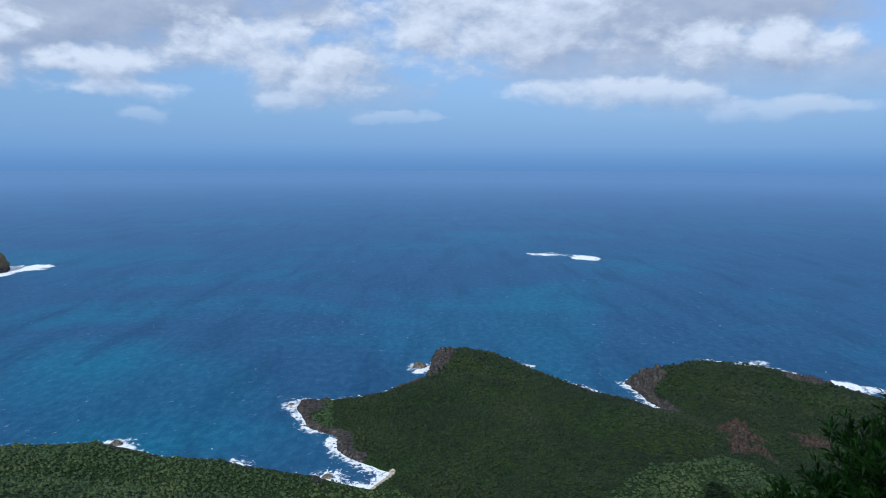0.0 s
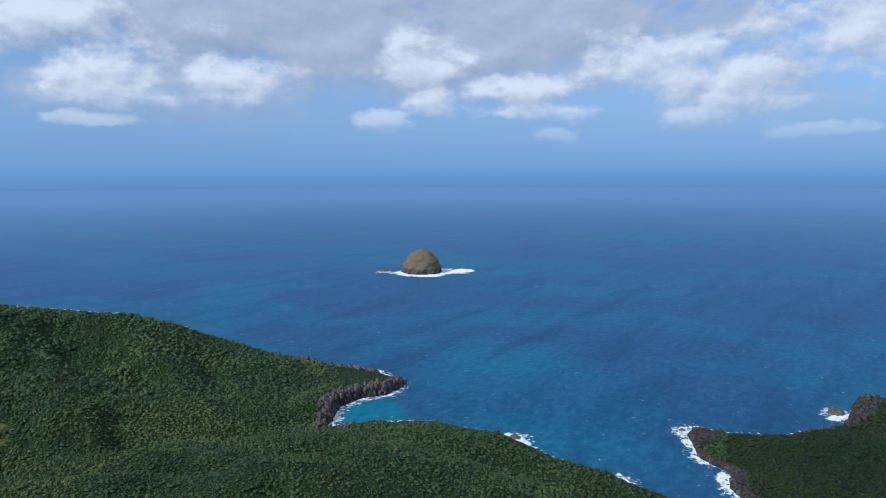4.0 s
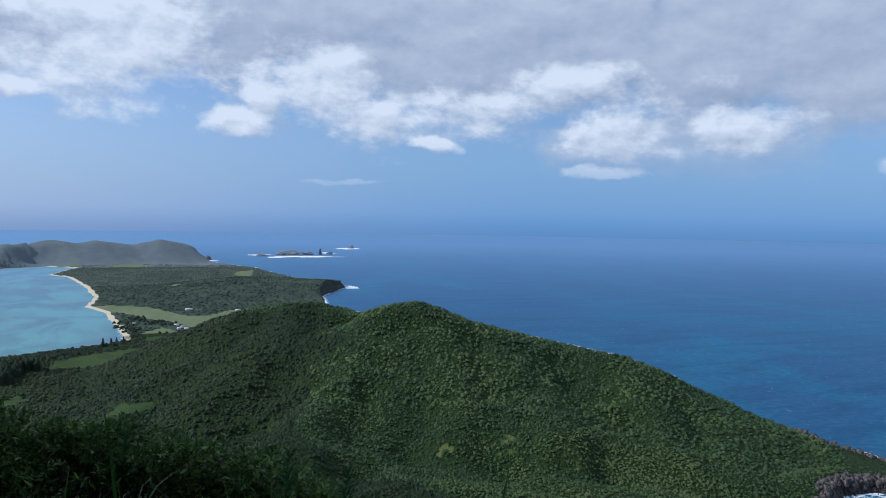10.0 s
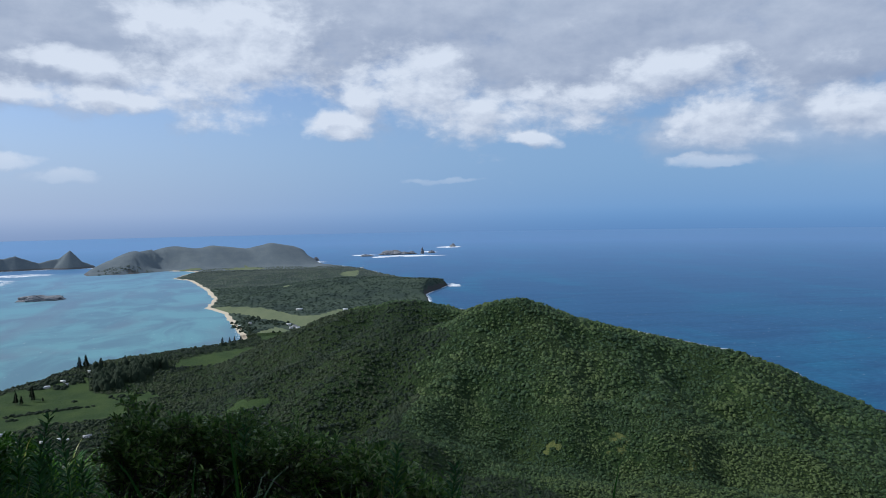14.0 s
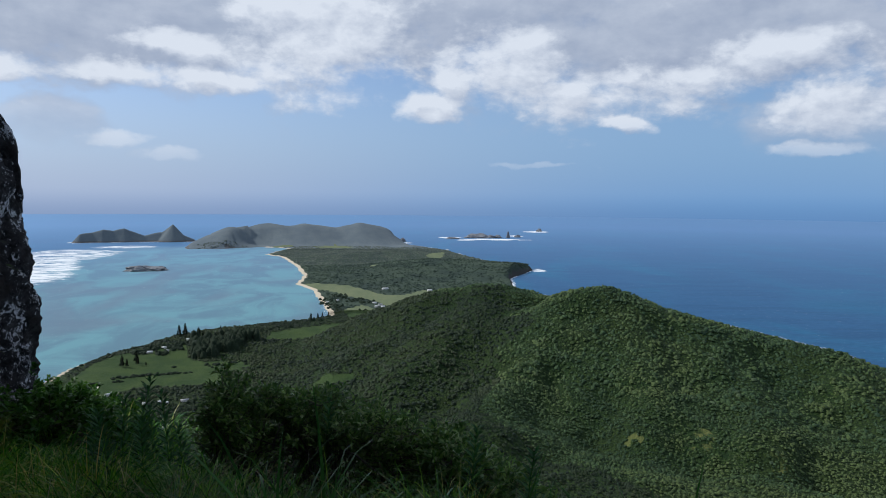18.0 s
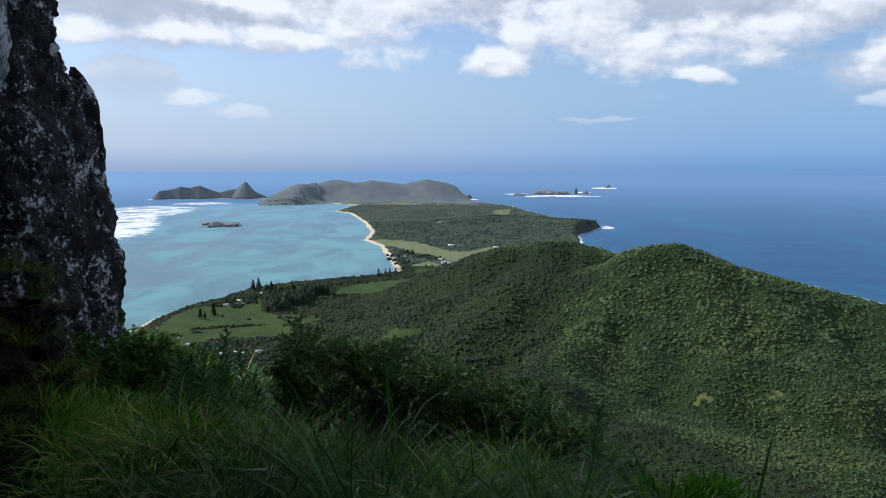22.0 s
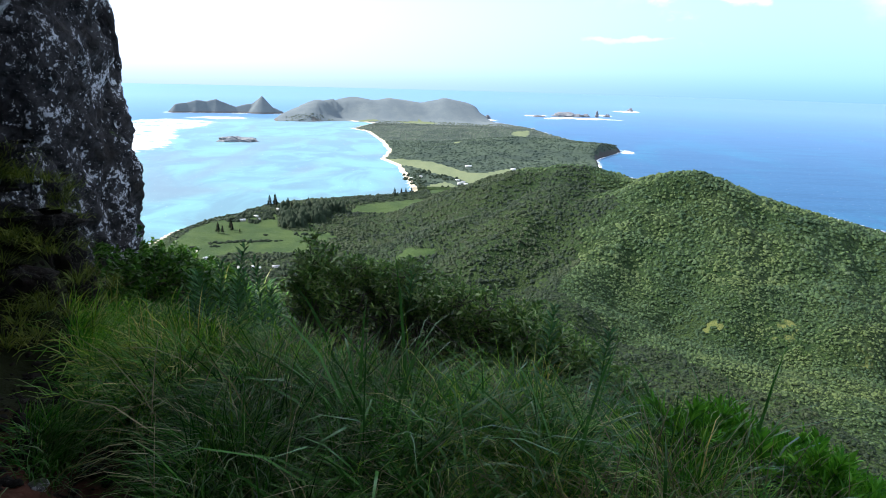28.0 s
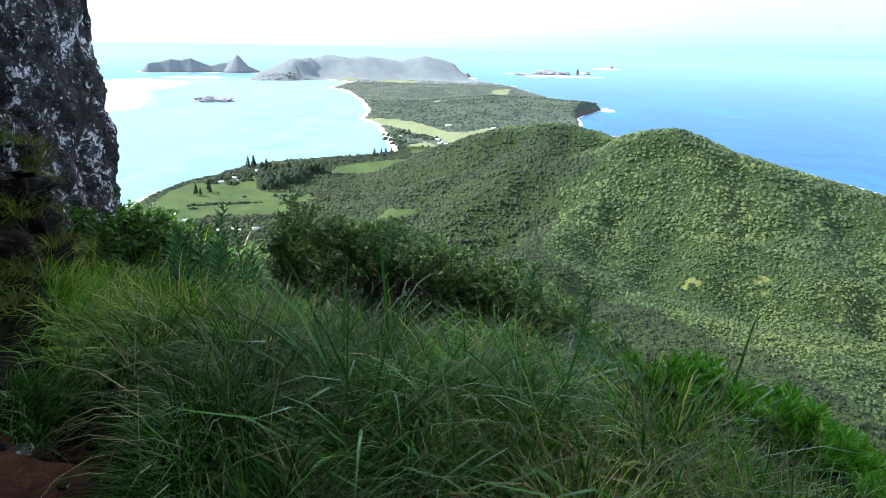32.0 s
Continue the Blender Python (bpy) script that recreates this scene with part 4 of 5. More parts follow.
SCARP = rock_material("scarp", (0.018, 0.014, 0.012), (0.080, 0.060, 0.047), (0.10, 0.09, 0.08), 0.0, 0.8, (0.062, 0.042, 0.030))
outcrop(2600, -25.4, 240, 4.6, 52, 0.5, 1.9, 1.5, SCARP, "scarp_rocks", "bare brown rocks of the slipped scarp in the forest")
outcrop(900, -16.6, 312, 2.4, 22, 0.5, 2.0, 1.5, SHADED_BLUFF, "bluff_rocks", "dark crags on the bluff above the surf")
outcrop(600, -27.8, 338, 1.8, 12, 0.5, 1.8, 1.5, SHADED_BLUFF, "bluff_rocks", "dark crags on the outer end of the headland")
outcrop(600, 0.3, 318, 2.0, 18, 0.5, 2.0, 1.6, SHADED_BLUFF, "bluff_rocks", "dark crags on the nose of the ridge")


def thickets(rows, per, size, name, label, mat, tall=1.2):
    """Groves and hedges: heading, distance, half width in degrees, half depth in metres."""
    xs, ys = [], []
    for a, d, ra, rd in rows:
        n = max(4, int(per * ra * rd))
        aa_, dd_ = a + ra * rng.uniform(-1, 1, n), d + rd * rng.uniform(-1, 1, n)
        u, v = polar(aa_, dd_)
        xs.append(u), ys.append(v)
    xs, ys = np.concatenate(xs), np.concatenate(ys)
    zs = ground(xs, ys)[0]
    ob = scatter(name, xs, ys, zs, rng.uniform(0.6, 1.4, len(xs)) * size, (5, 7), mat, tall)
    return tagged(ob, label, "trees", kind="stuff")


def dark_wood():
    m, n = material("dark_pines")
    p = place(n)
    c = n.mix(n.noise(p, 1.2, 5, 0.7), (0.008, 0.018, 0.010), (0.026, 0.042, 0.022))
    return finish(m, n, c, 0.85, n.noise(p, 2.5, 5, 0.7), 1.0, 0.5, Specular_IOR_Level=0.15)


PINE = dark_wood()
thickets([(103.6, 470, 0.9, 10), (103.4, 492, 1.0, 14), (102.2, 490, 0.9, 18), (101.4, 500, 0.8, 12), (100.4, 508, 0.8, 8)], 6.5, 2.0, "pine_grove", "dense dark grove of pines above the meadow", PINE, 2.6)
thickets([(108.2, 480, 0.5, 4), (107.4, 487, 0.5, 3), (106.7, 476, 0.4, 4), (106.0, 492, 0.7, 4), (105.6, 484, 0.4, 3), (105.3, 500, 0.5, 3), (107.0, 494, 0.9, 2)], 16, 1.1, "garden_trees", "dark trees and hedges round the farmhouses", PINE, 1.2)
thickets([(109.4, 423.5, 0.8, 1.6), (107.9, 425, 0.9, 2.0), (106.4, 424.5, 0.9, 2.0), (105.1, 424.5, 0.6, 1.2), (109.9, 415, 0.5, 1.2), (112.4, 407, 0.6, 1.4), (111.5, 415, 0.4, 1.0), (105.8, 440, 0.15, 1)],
         18, 1.0, "hedge", "low dark hedges dividing the green meadow", PINE, 0.9)
thickets([(110.6, 380, 1.3, 5), (108.6, 382, 1.2, 6), (106.4, 386, 1.6, 6), (103.8, 388, 1.6, 6), (101.6, 390, 1.0, 10), (109.6, 362, 1.6, 7), (106.0, 354, 2.4, 8), (103, 370, 1.6, 6), (102.6, 438, 1.0, 5), (101.0, 442, 0.8, 4)],
         3.4, 1.05, "farm_trees", "dark belt of trees between farm sheds", PINE, 1.0)
thickets([(100.6, 516, 0.6, 4), (99.4, 528, 0.8, 3), (97.8, 543, 0.9, 3), (96.4, 562, 0.7, 3), (95.2, 583, 0.7, 4), (94.4, 604, 0.5, 4), (93.5, 735, 0.8, 14), (92.2, 706, 0.9, 12), (91.0, 690, 0.7, 9), (94.1, 700, 0.7, 22), (93.6, 665, 0.6, 14), (91.4, 640, 0.3, 5)],
         2.6, 1.4, "shore_trees", "dark trees along the beach and field edges", PINE, 1.1)

# ---------------------------------------------------------------- pines that stand alone
BARK = rock_material("bark", (0.05, 0.035, 0.025), (0.12, 0.09, 0.065), (0.15, 0.12, 0.09), 0.0, 3.0)


def tube(points, radii, sides=6):
    """Corners and faces of a tapered tube along points."""
    co = []
    for i, p in enumerate(points):
        ahead = (Vector(points[min(i + 1, len(points) - 1)]) - Vector(points[max(i - 1, 0)])).normalized()
        u = ahead.orthogonal().normalized()
        v = ahead.cross(u)
        co += [Vector(p) + (u * math.cos(2 * math.pi * j / sides) + v * math.sin(2 * math.pi * j / sides)) * radii[i] for j in range(sides)]
    return np.array([tuple(c) for c in co]), lattice(len(points), sides)


def pine_tree(height, seed):
    g = random.Random(seed)
    root = new("pine_tree")
    c, f = tube([(0, 0, -0.4), (0.03 * height * 0.3, 0, height * 0.5), (0, 0, height)], [height * 0.02, height * 0.014, 0.02])
    part("trunk", c, f, BARK, root)
    co, faces = [], []
    tiers = 11
    for k in range(tiers):
        z = height * (0.16 + 0.82 * k / tiers)
        r = height * 0.27 * (1 - k / tiers) ** 0.65 * g.uniform(0.75, 1.15) + 0.05
        n = 7
        for j in range(n):
            t = 2 * math.pi * (j + g.random()) / n
            s = r * g.uniform(0.7, 1.1)
            ex_, ey_ = math.cos(t), math.sin(t)
            wd = height * 0.045 * g.uniform(0.8, 1.4)
            b = len(co)
            co += [(0, 0, z), (ex_ * s * 0.6 - ey_ * wd, ey_ * s * 0.6 + ex_ * wd, z + 0.02 * height), (ex_ * s, ey_ * s, z + 0.045 * height),
                   (ex_ * s * 0.6 + ey_ * wd, ey_ * s * 0.6 - ex_ * wd, z + 0.02 * height), (ex_ * s * 0.55, ey_ * s * 0.55, z - 0.025 * height), (ex_ * s * 0.55, ey_ * s * 0.55, z + 0.06 * height)]
            faces += [(b, b + 1, b + 2, b + 3), (b, b + 4, b + 2, b + 5)]
    part("crown", np.array(co), faces, PINE, root)
    return tagged(root, "tall dark Norfolk pine with tiered branches above the shore", "tree", "pines standing alone")


def ground_at(a, d):
    u, v = polar(a, d)
    return float(ground(np.array([u]), np.array([v]))[0][0])


for i, (a, d, h) in enumerate([(105.42, 522, 8.6), (104.99, 521, 9.6), (104.0, 520, 6.6), (103.7, 518, 4.0), (102.4, 527, 5.6), (109.43, 447, 7.0), (109.1, 446, 5.0), (108.46, 456, 7.4), (108.39, 450, 6.2),
                               (95.5, 581, 6.8), (94.96, 598, 5.2), (94.6, 600, 5.4), (94.13, 604, 5.0), (101.3, 508, 5.2), (102.9, 500, 4.6), (107.8, 448, 2.4)]):
    t = pine_tree(h, i)
    t.matrix_world = pose(*polar(a, d), ground_at(a, d), 0, 0, 40 * i)

# ---------------------------------------------------------------- houses and sheds
def paint(name, c, rough=0.6):
    m, n = material(name)
    p = n.add("ShaderNodeTexCoord").outputs["Object"]
    k = n.noise(p, 2.0, 5, 0.6)
    return finish(m, n, n.mix(n.ramp(k, 0.35, 0.75), c, tuple(v * 0.78 for v in c)), rough)


WHITE_WALL, PALE_ROOF, GREY_ROOF, GLASS = paint("white_wall", (0.62, 0.61, 0.58)), paint("pale_roof", (0.66, 0.67, 0.68), 0.45), paint("grey_roof", (0.30, 0.31, 0.33), 0.5), paint("dark_glass", (0.04, 0.05, 0.06), 0.15)


def box(x0, y0, z0, x1, y1, z1):
    co = np.array([(x, y, z) for x in (x0, x1) for y in (y0, y1) for z in (z0, z1)])
    return co, np.array([(0, 1, 3, 2), (4, 6, 7, 5), (0, 4, 5, 1), (2, 3, 7, 6), (0, 2, 6, 4), (1, 5, 7, 3)])


def house(length, depth, wall, rise, roof_mat, label):
    root = new("house")
    l, w, e = length / 2, depth / 2, 0.12
    part("wall", *box(-l, -w, -0.6, l, w, wall), WHITE_WALL, root)
    co = np.array([(-l - e, -w - e, wall), (l + e, -w - e, wall), (l + e, 0, wall + rise), (-l - e, 0, wall + rise), (-l - e, w + e, wall), (l + e, w + e, wall),
                   (-l - e, -w - e, wall + 0.06), (l + e, -w - e, wall + 0.06), (l + e, 0, wall + rise + 0.06), (-l - e, 0, wall + rise + 0.06), (-l - e, w + e, wall + 0.06), (l + e, w + e, wall + 0.06)])
    part("roof", co, [(0, 3, 2, 1), (3, 4, 5, 2), (6, 7, 8, 9), (9, 8, 11, 10), (0, 1, 7, 6), (4, 10, 11, 5), (0, 6, 9, 3), (3, 9, 10, 4), (1, 2, 8, 7), (2, 5, 11, 8)], roof_mat, root)
    for k in range(max(2, int(length / 1.1))):
        x = -l + 0.5 + k * 1.1
        part("window", *box(x, -w - 0.03, wall * 0.35, x + 0.4, -w - 0.004, wall * 0.8), GLASS, root)
    part("door", *box(l - 0.45, -w - 0.03, 0, l - 0.2, -w - 0.004, wall * 0.75), GREY_ROOF, root)
    return tagged(root, label, "house", "farm and village houses")


for a, d, l, w_, white, turn in [(107.6, 479, 4.6, 2.0, 1, 10), (106.5, 489, 2.8, 1.6, 1, -20), (106.3, 481, 2.2, 1.4, 0, 35), (101.99, 478, 2.6, 2.0, 1, 50), (104.8, 508, 1.8, 1.4, 1, 0),
                                 (110.47, 388, 2.2, 1.4, 1, 30), (109.4, 372, 1.8, 1.3, 0, 5), (107.9, 364, 2.6, 1.2, 0, -15), (106.9, 365, 1.5, 1.1, 1, 10), (106.4, 362, 1.6, 1.2, 1, 60),
                                 (105.1, 364, 3.6, 1.4, 0, 4), (110.2, 390, 1.3, 1.0, 1, 70)]:
    h = house(l, w_, 0.85, 0.5, PALE_ROOF if white else GREY_ROOF, "small white house with a pale roof among farm trees" if white else "long low shed with a grey metal roof")
    h.matrix_world = pose(*polar(a, d), ground_at(a, d), 0, 0, a + turn)
for a, d, l, w_, white in [(89.6, 792, 7, 3.5, 1), (86.0, 777, 5, 3, 1), (90.46, 680, 4, 2.4, 1), (90.0, 668, 4, 2.2, 0), (89.77, 655, 3.4, 2.2, 1), (90.3, 658, 3, 2, 1), (93.4, 700, 2.6, 2, 0), (94.2, 690, 2.2, 1.6, 1), (84.6, 1385, 6, 4, 1), (97.3, 1040, 4, 3, 0)]:
    h = house(l, w_, 1.3, 0.7, PALE_ROOF if white else GREY_ROOF, "pale building beside the grass airstrip" if white else "grey-roofed building among trees on the plain")
    h.matrix_world = pose(*polar(a, d), ground_at(a, d), 0, 0, a + 15)

# ---------------------------------------------------------------- the look-out: near slope, true size
DOWN = (-math.sin(radians(55)), math.cos(radians(55)))
EAST = (-math.sin(radians(-20)), math.cos(radians(-20)))


def slope_z(x, y):
    s, q = x * DOWN[0] + y * DOWN[1], x * EAST[0] + y * EAST[1]
    r = np.hypot(x, y)
    z = 98.38 - 0.27 * s - 1.25 * np.maximum(0, s - 7) - 0.85 * np.maximum(0, q - 1.4)
    z = z + 0.10 * grain(x, y, 1.6, 3, 21) + 0.03 * grain(x, y, 0.35, 2, 22)
    head = np.degrees(np.arctan2(-x, y))
    bank = smooth(head, 117.8, 122.5) * (0.2 * smooth(r, 3.6, 4.4) + 0.75 * smooth(r, 4.8, 6.6)) * (1.0 + 0.35 * grain(x, y, 1.3, 3, 23))
    rubble = smooth(head, 117, 120.5) * smooth(head, 175, 150) * (0.09 * grain(x, y, 0.42, 3, 51) + 0.05 * np.abs(grain(x, y, 0.17, 2, 52)))
    hump = 0.36 * smooth(r, 2.2, 3.6) * smooth(r, 6.6, 5.0) * smooth(head, 50, 62) * smooth(head, 120, 110)
    return z + bank + rubble + hump


def soil():
    m, n = material("red_soil")
    p = place(n)
    a, b = n.noise(p, 2.2, 7, 0.65), n.noise(p, 22, 6, 0.7)
    c = n.mix(n.ramp(a, 0.35, 0.68), (0.026, 0.012, 0.009), (0.120, 0.050, 0.034))
    c = n.mix(n.ramp(b, 0.55, 0.75), c, (0.13, 0.08, 0.06))
    head = n.ramp(n.noise(p, 0.9, 4), 0.45, 0.6)
    c = n.mix(n.math("MULTIPLY", head, 0.7), c, (0.030, 0.026, 0.016))
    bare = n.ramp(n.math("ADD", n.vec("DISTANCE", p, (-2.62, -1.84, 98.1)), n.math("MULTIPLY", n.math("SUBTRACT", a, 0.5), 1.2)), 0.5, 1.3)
    # near-black away from the red patch, so gaps between tussocks stay dark
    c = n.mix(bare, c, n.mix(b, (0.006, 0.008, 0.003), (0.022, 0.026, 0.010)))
    return finish(m, n, c, 0.95, n.math("ADD", a, n.math("MULTIPLY", b, 0.4)), 0.9, 0.06, Specular_IOR_Level=0.06)


SOIL = soil()
ha, hr = np.meshgrid(np.concatenate([np.arange(-180, 110, 1.5), np.arange(110, 150, 0.5), np.arange(150, 180.1, 1.5)]), np.concatenate([[0.0], np.arange(0.4, 9, 0.08), np.arange(9, 36, 0.8)]))
nx, ny = polar(ha, hr)
nz = np.maximum(slope_z(nx, ny), 58)
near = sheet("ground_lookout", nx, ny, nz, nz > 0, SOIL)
tagged(near, "steep reddish soil slope under the look-out, mostly overgrown", "ground", kind="structure")

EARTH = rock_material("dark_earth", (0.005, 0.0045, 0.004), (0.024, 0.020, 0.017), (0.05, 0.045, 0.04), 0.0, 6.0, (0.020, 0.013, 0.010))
CLIFF = rock_material("cliff_rock", (0.008, 0.0075, 0.008), (0.062, 0.058, 0.060), (0.60, 0.60, 0.63), 0.035, 9.0, (0.026, 0.021, 0.018), 0.12)
PALE = rock_material("pale_rock", (0.04, 0.04, 0.04), (0.30, 0.30, 0.31), (0.60, 0.60, 0.62), 0.09, 4.5, (0.06, 0.055, 0.05), 0.05)


def craggy(p, size, k):
    """How far a rock face stands out at p."""
    v = Vector(p)
    s = Vector((v.x, v.y, v.z * 0.45))
    return k * (0.62 * noise.fractal(s / size, 0.7, 2.0, 4) + 0.34 * abs(noise.noise(s / (size * 0.33))) + 0.22 * noise.noise(s / (size * 0.15)) + 0.20 * abs(noise.noise(v / (size * 0.09))) + 0.10 * noise.noise(v / (size * 0.045)))


def column(name, a, d, profile, depth, mat, label, size=1.1, k=0.5, rows=150, cols=120):
    """A rock pillar: profile gives height over the eye, half width and sideways shift, from foot to top."""
    x0, y0 = polar(a, d)
    side = Vector((math.cos(radians(a)), math.sin(radians(a)), 0))  # to the right as seen from the eye
    out = Vector((-math.sin(radians(a)), math.cos(radians(a)), 0))
    hs, ws, ss = np.array(profile, float).T
    co = []
    for i in range(rows):
        h = hs[0] + (hs[-1] - hs[0]) * i / (rows - 1)
        wd, sh = np.interp(h, hs, ws), np.interp(h, hs, ss)
        for j in range(cols):
            t = 2 * math.pi * j / cols
            c, s = math.cos(t), math.sin(t)
            c, s = math.copysign(abs(c) ** 0.75, c), math.copysign(abs(s) ** 0.75, s)
            p = Vector((x0, y0, 100 + h)) + side * (c * wd + sh) + out * (s * depth * min(1, wd))
            grow = craggy(p, size, k)
            co.append(p + (side * c + out * s) * grow)
    ob = new(name, mesh_of(name, np.array([tuple(c) for c in co]), lattice(rows, cols)))
    ob.data.materials.append(mat)
    return tagged(ob, label, "rock")


column("rock_pillar", 127, 10.5, [(-4.2, 1.84, 0), (-3.0, 1.92, 0), (-2.0, 1.99, 0), (-1.2, 1.98, 0), (-0.4, 1.82, 0), (0.4, 1.74, 0), (0.72, 1.74, 0), (0.95, 1.64, -0.03), (1.3, 1.58, -0.06), (2.0, 1.52, -0.08), (5, 1.4, -0.3), (6.5, 1.0, -0.7)],
       2.0, CLIFF, "dark craggy rock pillar blotched with pale lichen", 0.95, 0.34, 270, 180)
column("overhanging_rock", 123.6, 7.6, [(0.35, 0.04, 0), (0.5, 0.18, 0), (0.9, 0.30, 0), (1.6, 0.36, 0), (4, 0.7, -0.3)], 0.7, PALE, "pale lichen-covered rock jutting from the cliff", 0.8, 0.16, 70, 60)

column("rock_spike", 116.95, 10.2, [(-0.6, 0.26, -0.06), (0.2, 0.24, 0), (0.55, 0.20, 0.02), (0.85, 0.12, 0.01), (1.0, 0.07, -0.03), (1.10, 0.03, -0.05)], 0.4, CLIFF, "small dark rock spike on the shoulder of the pillar", 0.5, 0.08, 60, 48)

# mostly unseen cliff behind the look-out, round from the pillar to the far side, added to shade the near slope
ca, cd = np.array([(121.8, 9.2), (130, 7.2), (145, 5.4), (165, 4.4), (190, 3.8), (220, 3.8), (250, 4.2), (275, 5.2), (293, 7.0), (304, 8), (320, 11), (326, 14)], float).T
CW, CH = 170, 110
co = []
for i in range(CH):
    h = -6 + 28 * i / (CH - 1)
    for j in range(CW):
        a = ca[0] + (ca[-1] - ca[0]) * j / (CW - 1)
        r = np.interp(a, ca, cd)
        q = Vector((*polar(a, r), 100 + h))
        r2 = r - craggy(q, 1.8, 0.7)
        # added overhang, out of view, keeps sun and sky off the grass
        lean = 0.78 * max(0.0, h - 4)
        u, v = polar(a, r2)
        la = radians(np.interp(a, [122, 270, 326], [70, 70, 17]))
        co.append((u - math.sin(la) * lean, v + math.cos(la) * lean, 100 + h))
for k, (back, up) in enumerate([(2.5, 1.0), (9, 3.0), (24, 8)]):
    for j in range(CW):
        a = ca[0] + (ca[-1] - ca[0]) * j / (CW - 1)
        u, v = polar(a, np.interp(a, ca, cd) + back)
        la = radians(np.interp(a, [122, 270, 326], [70, 70, 17]))
        co.append((u - math.sin(la) * 14.04, v + math.cos(la) * 14.04, 122 + up))
cliff = new("wall_shade_cliff", mesh_of("wall_shade_cliff", np.array(co), lattice(CH + 3, CW, False)))
cliff.data.materials.append(CLIFF)
tagged(cliff, "mostly unseen leaning cliff behind the look-out, added to shade the slope", "cliff", kind="structure")

# ---------------------------------------------------------------- grass


def leaf_material(name, stops, gloss=0.45, clump="", tones=()):
    m, n = material(name)
    ramp = n.add("ShaderNodeValToRGB")
    n.put(ramp.inputs[0], island(n))
    ramp.color_ramp.interpolation = "CONSTANT"
    e = ramp.color_ramp.elements
    e[0].color, e[1].color = (*stops[0], 1), (*stops[-1], 1)
    for i, c in enumerate(stops[1:-1]):
        e.new((i + 1) / (len(stops) - 1)).color = (*c, 1)
    p = place(n)
    c = n.mix(n.ramp(n.noise(p, 1.6, 4), 0.38, 0.62), n.mix(0.5, ramp.outputs[0], stops[0]), ramp.outputs[0])
    if clump:  # each tussock has its own tone
        tone = n.add("ShaderNodeValToRGB")
        n.put(tone.inputs[0], n.attr(clump))
        e = tone.color_ramp.elements
        e[0].color, e[1].color = (*tones[0], 1), (*tones[-1], 1)
        for i, t in enumerate(tones[1:-1]):
            e.new((i + 1) / (len(tones) - 1)).color = (*t, 1)
        c = n.mix(1.0, c, tone.outputs[0], "MULTIPLY")
    b = n.add("ShaderNodeBsdfPrincipled")
    n.put(b.inputs["Base Color"], c), n.put(b.inputs["Roughness"], gloss), n.put(b.inputs["Specular IOR Level"], 0.12)
    tr = n.add("ShaderNodeBsdfTranslucent")
    n.put(tr.inputs[0], c)
    mx = n.add("ShaderNodeMixShader")
    n.put(mx.inputs[0], 0.28), n.put(mx.inputs[1], b.outputs[0]), n.put(mx.inputs[2], tr.outputs[0])
    n.put(n.add("ShaderNodeOutputMaterial").inputs[0], mx.outputs[0])
    return m


GRASS = leaf_material("grass", [(0.024, 0.100, 0.012), (0.070, 0.270, 0.022), (0.200, 0.500, 0.050), (0.048, 0.210, 0.022), (0.350, 0.570, 0.090), (0.100, 0.340, 0.028), (0.56, 0.60, 0.30), (0.56, 0.60, 0.30)], 0.36, "tuft",
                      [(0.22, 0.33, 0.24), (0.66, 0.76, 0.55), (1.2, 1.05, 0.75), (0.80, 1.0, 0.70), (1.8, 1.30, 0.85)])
BROAD = leaf_material("broad_grass", [(0.04, 0.13, 0.025), (0.075, 0.22, 0.04), (0.12, 0.28, 0.06)], 0.25)
LEDGE_GRASS = leaf_material("ledge_grass", [(0.075, 0.110, 0.018), (0.150, 0.190, 0.028), (0.240, 0.270, 0.050), (0.10, 0.135, 0.025), (0.36, 0.36, 0.10)], 0.5)
DRY = leaf_material("dry_grass", [(0.14, 0.13, 0.06), (0.26, 0.23, 0.11), (0.40, 0.36, 0.20), (0.15, 0.17, 0.06), (0.58, 0.52, 0.36)])


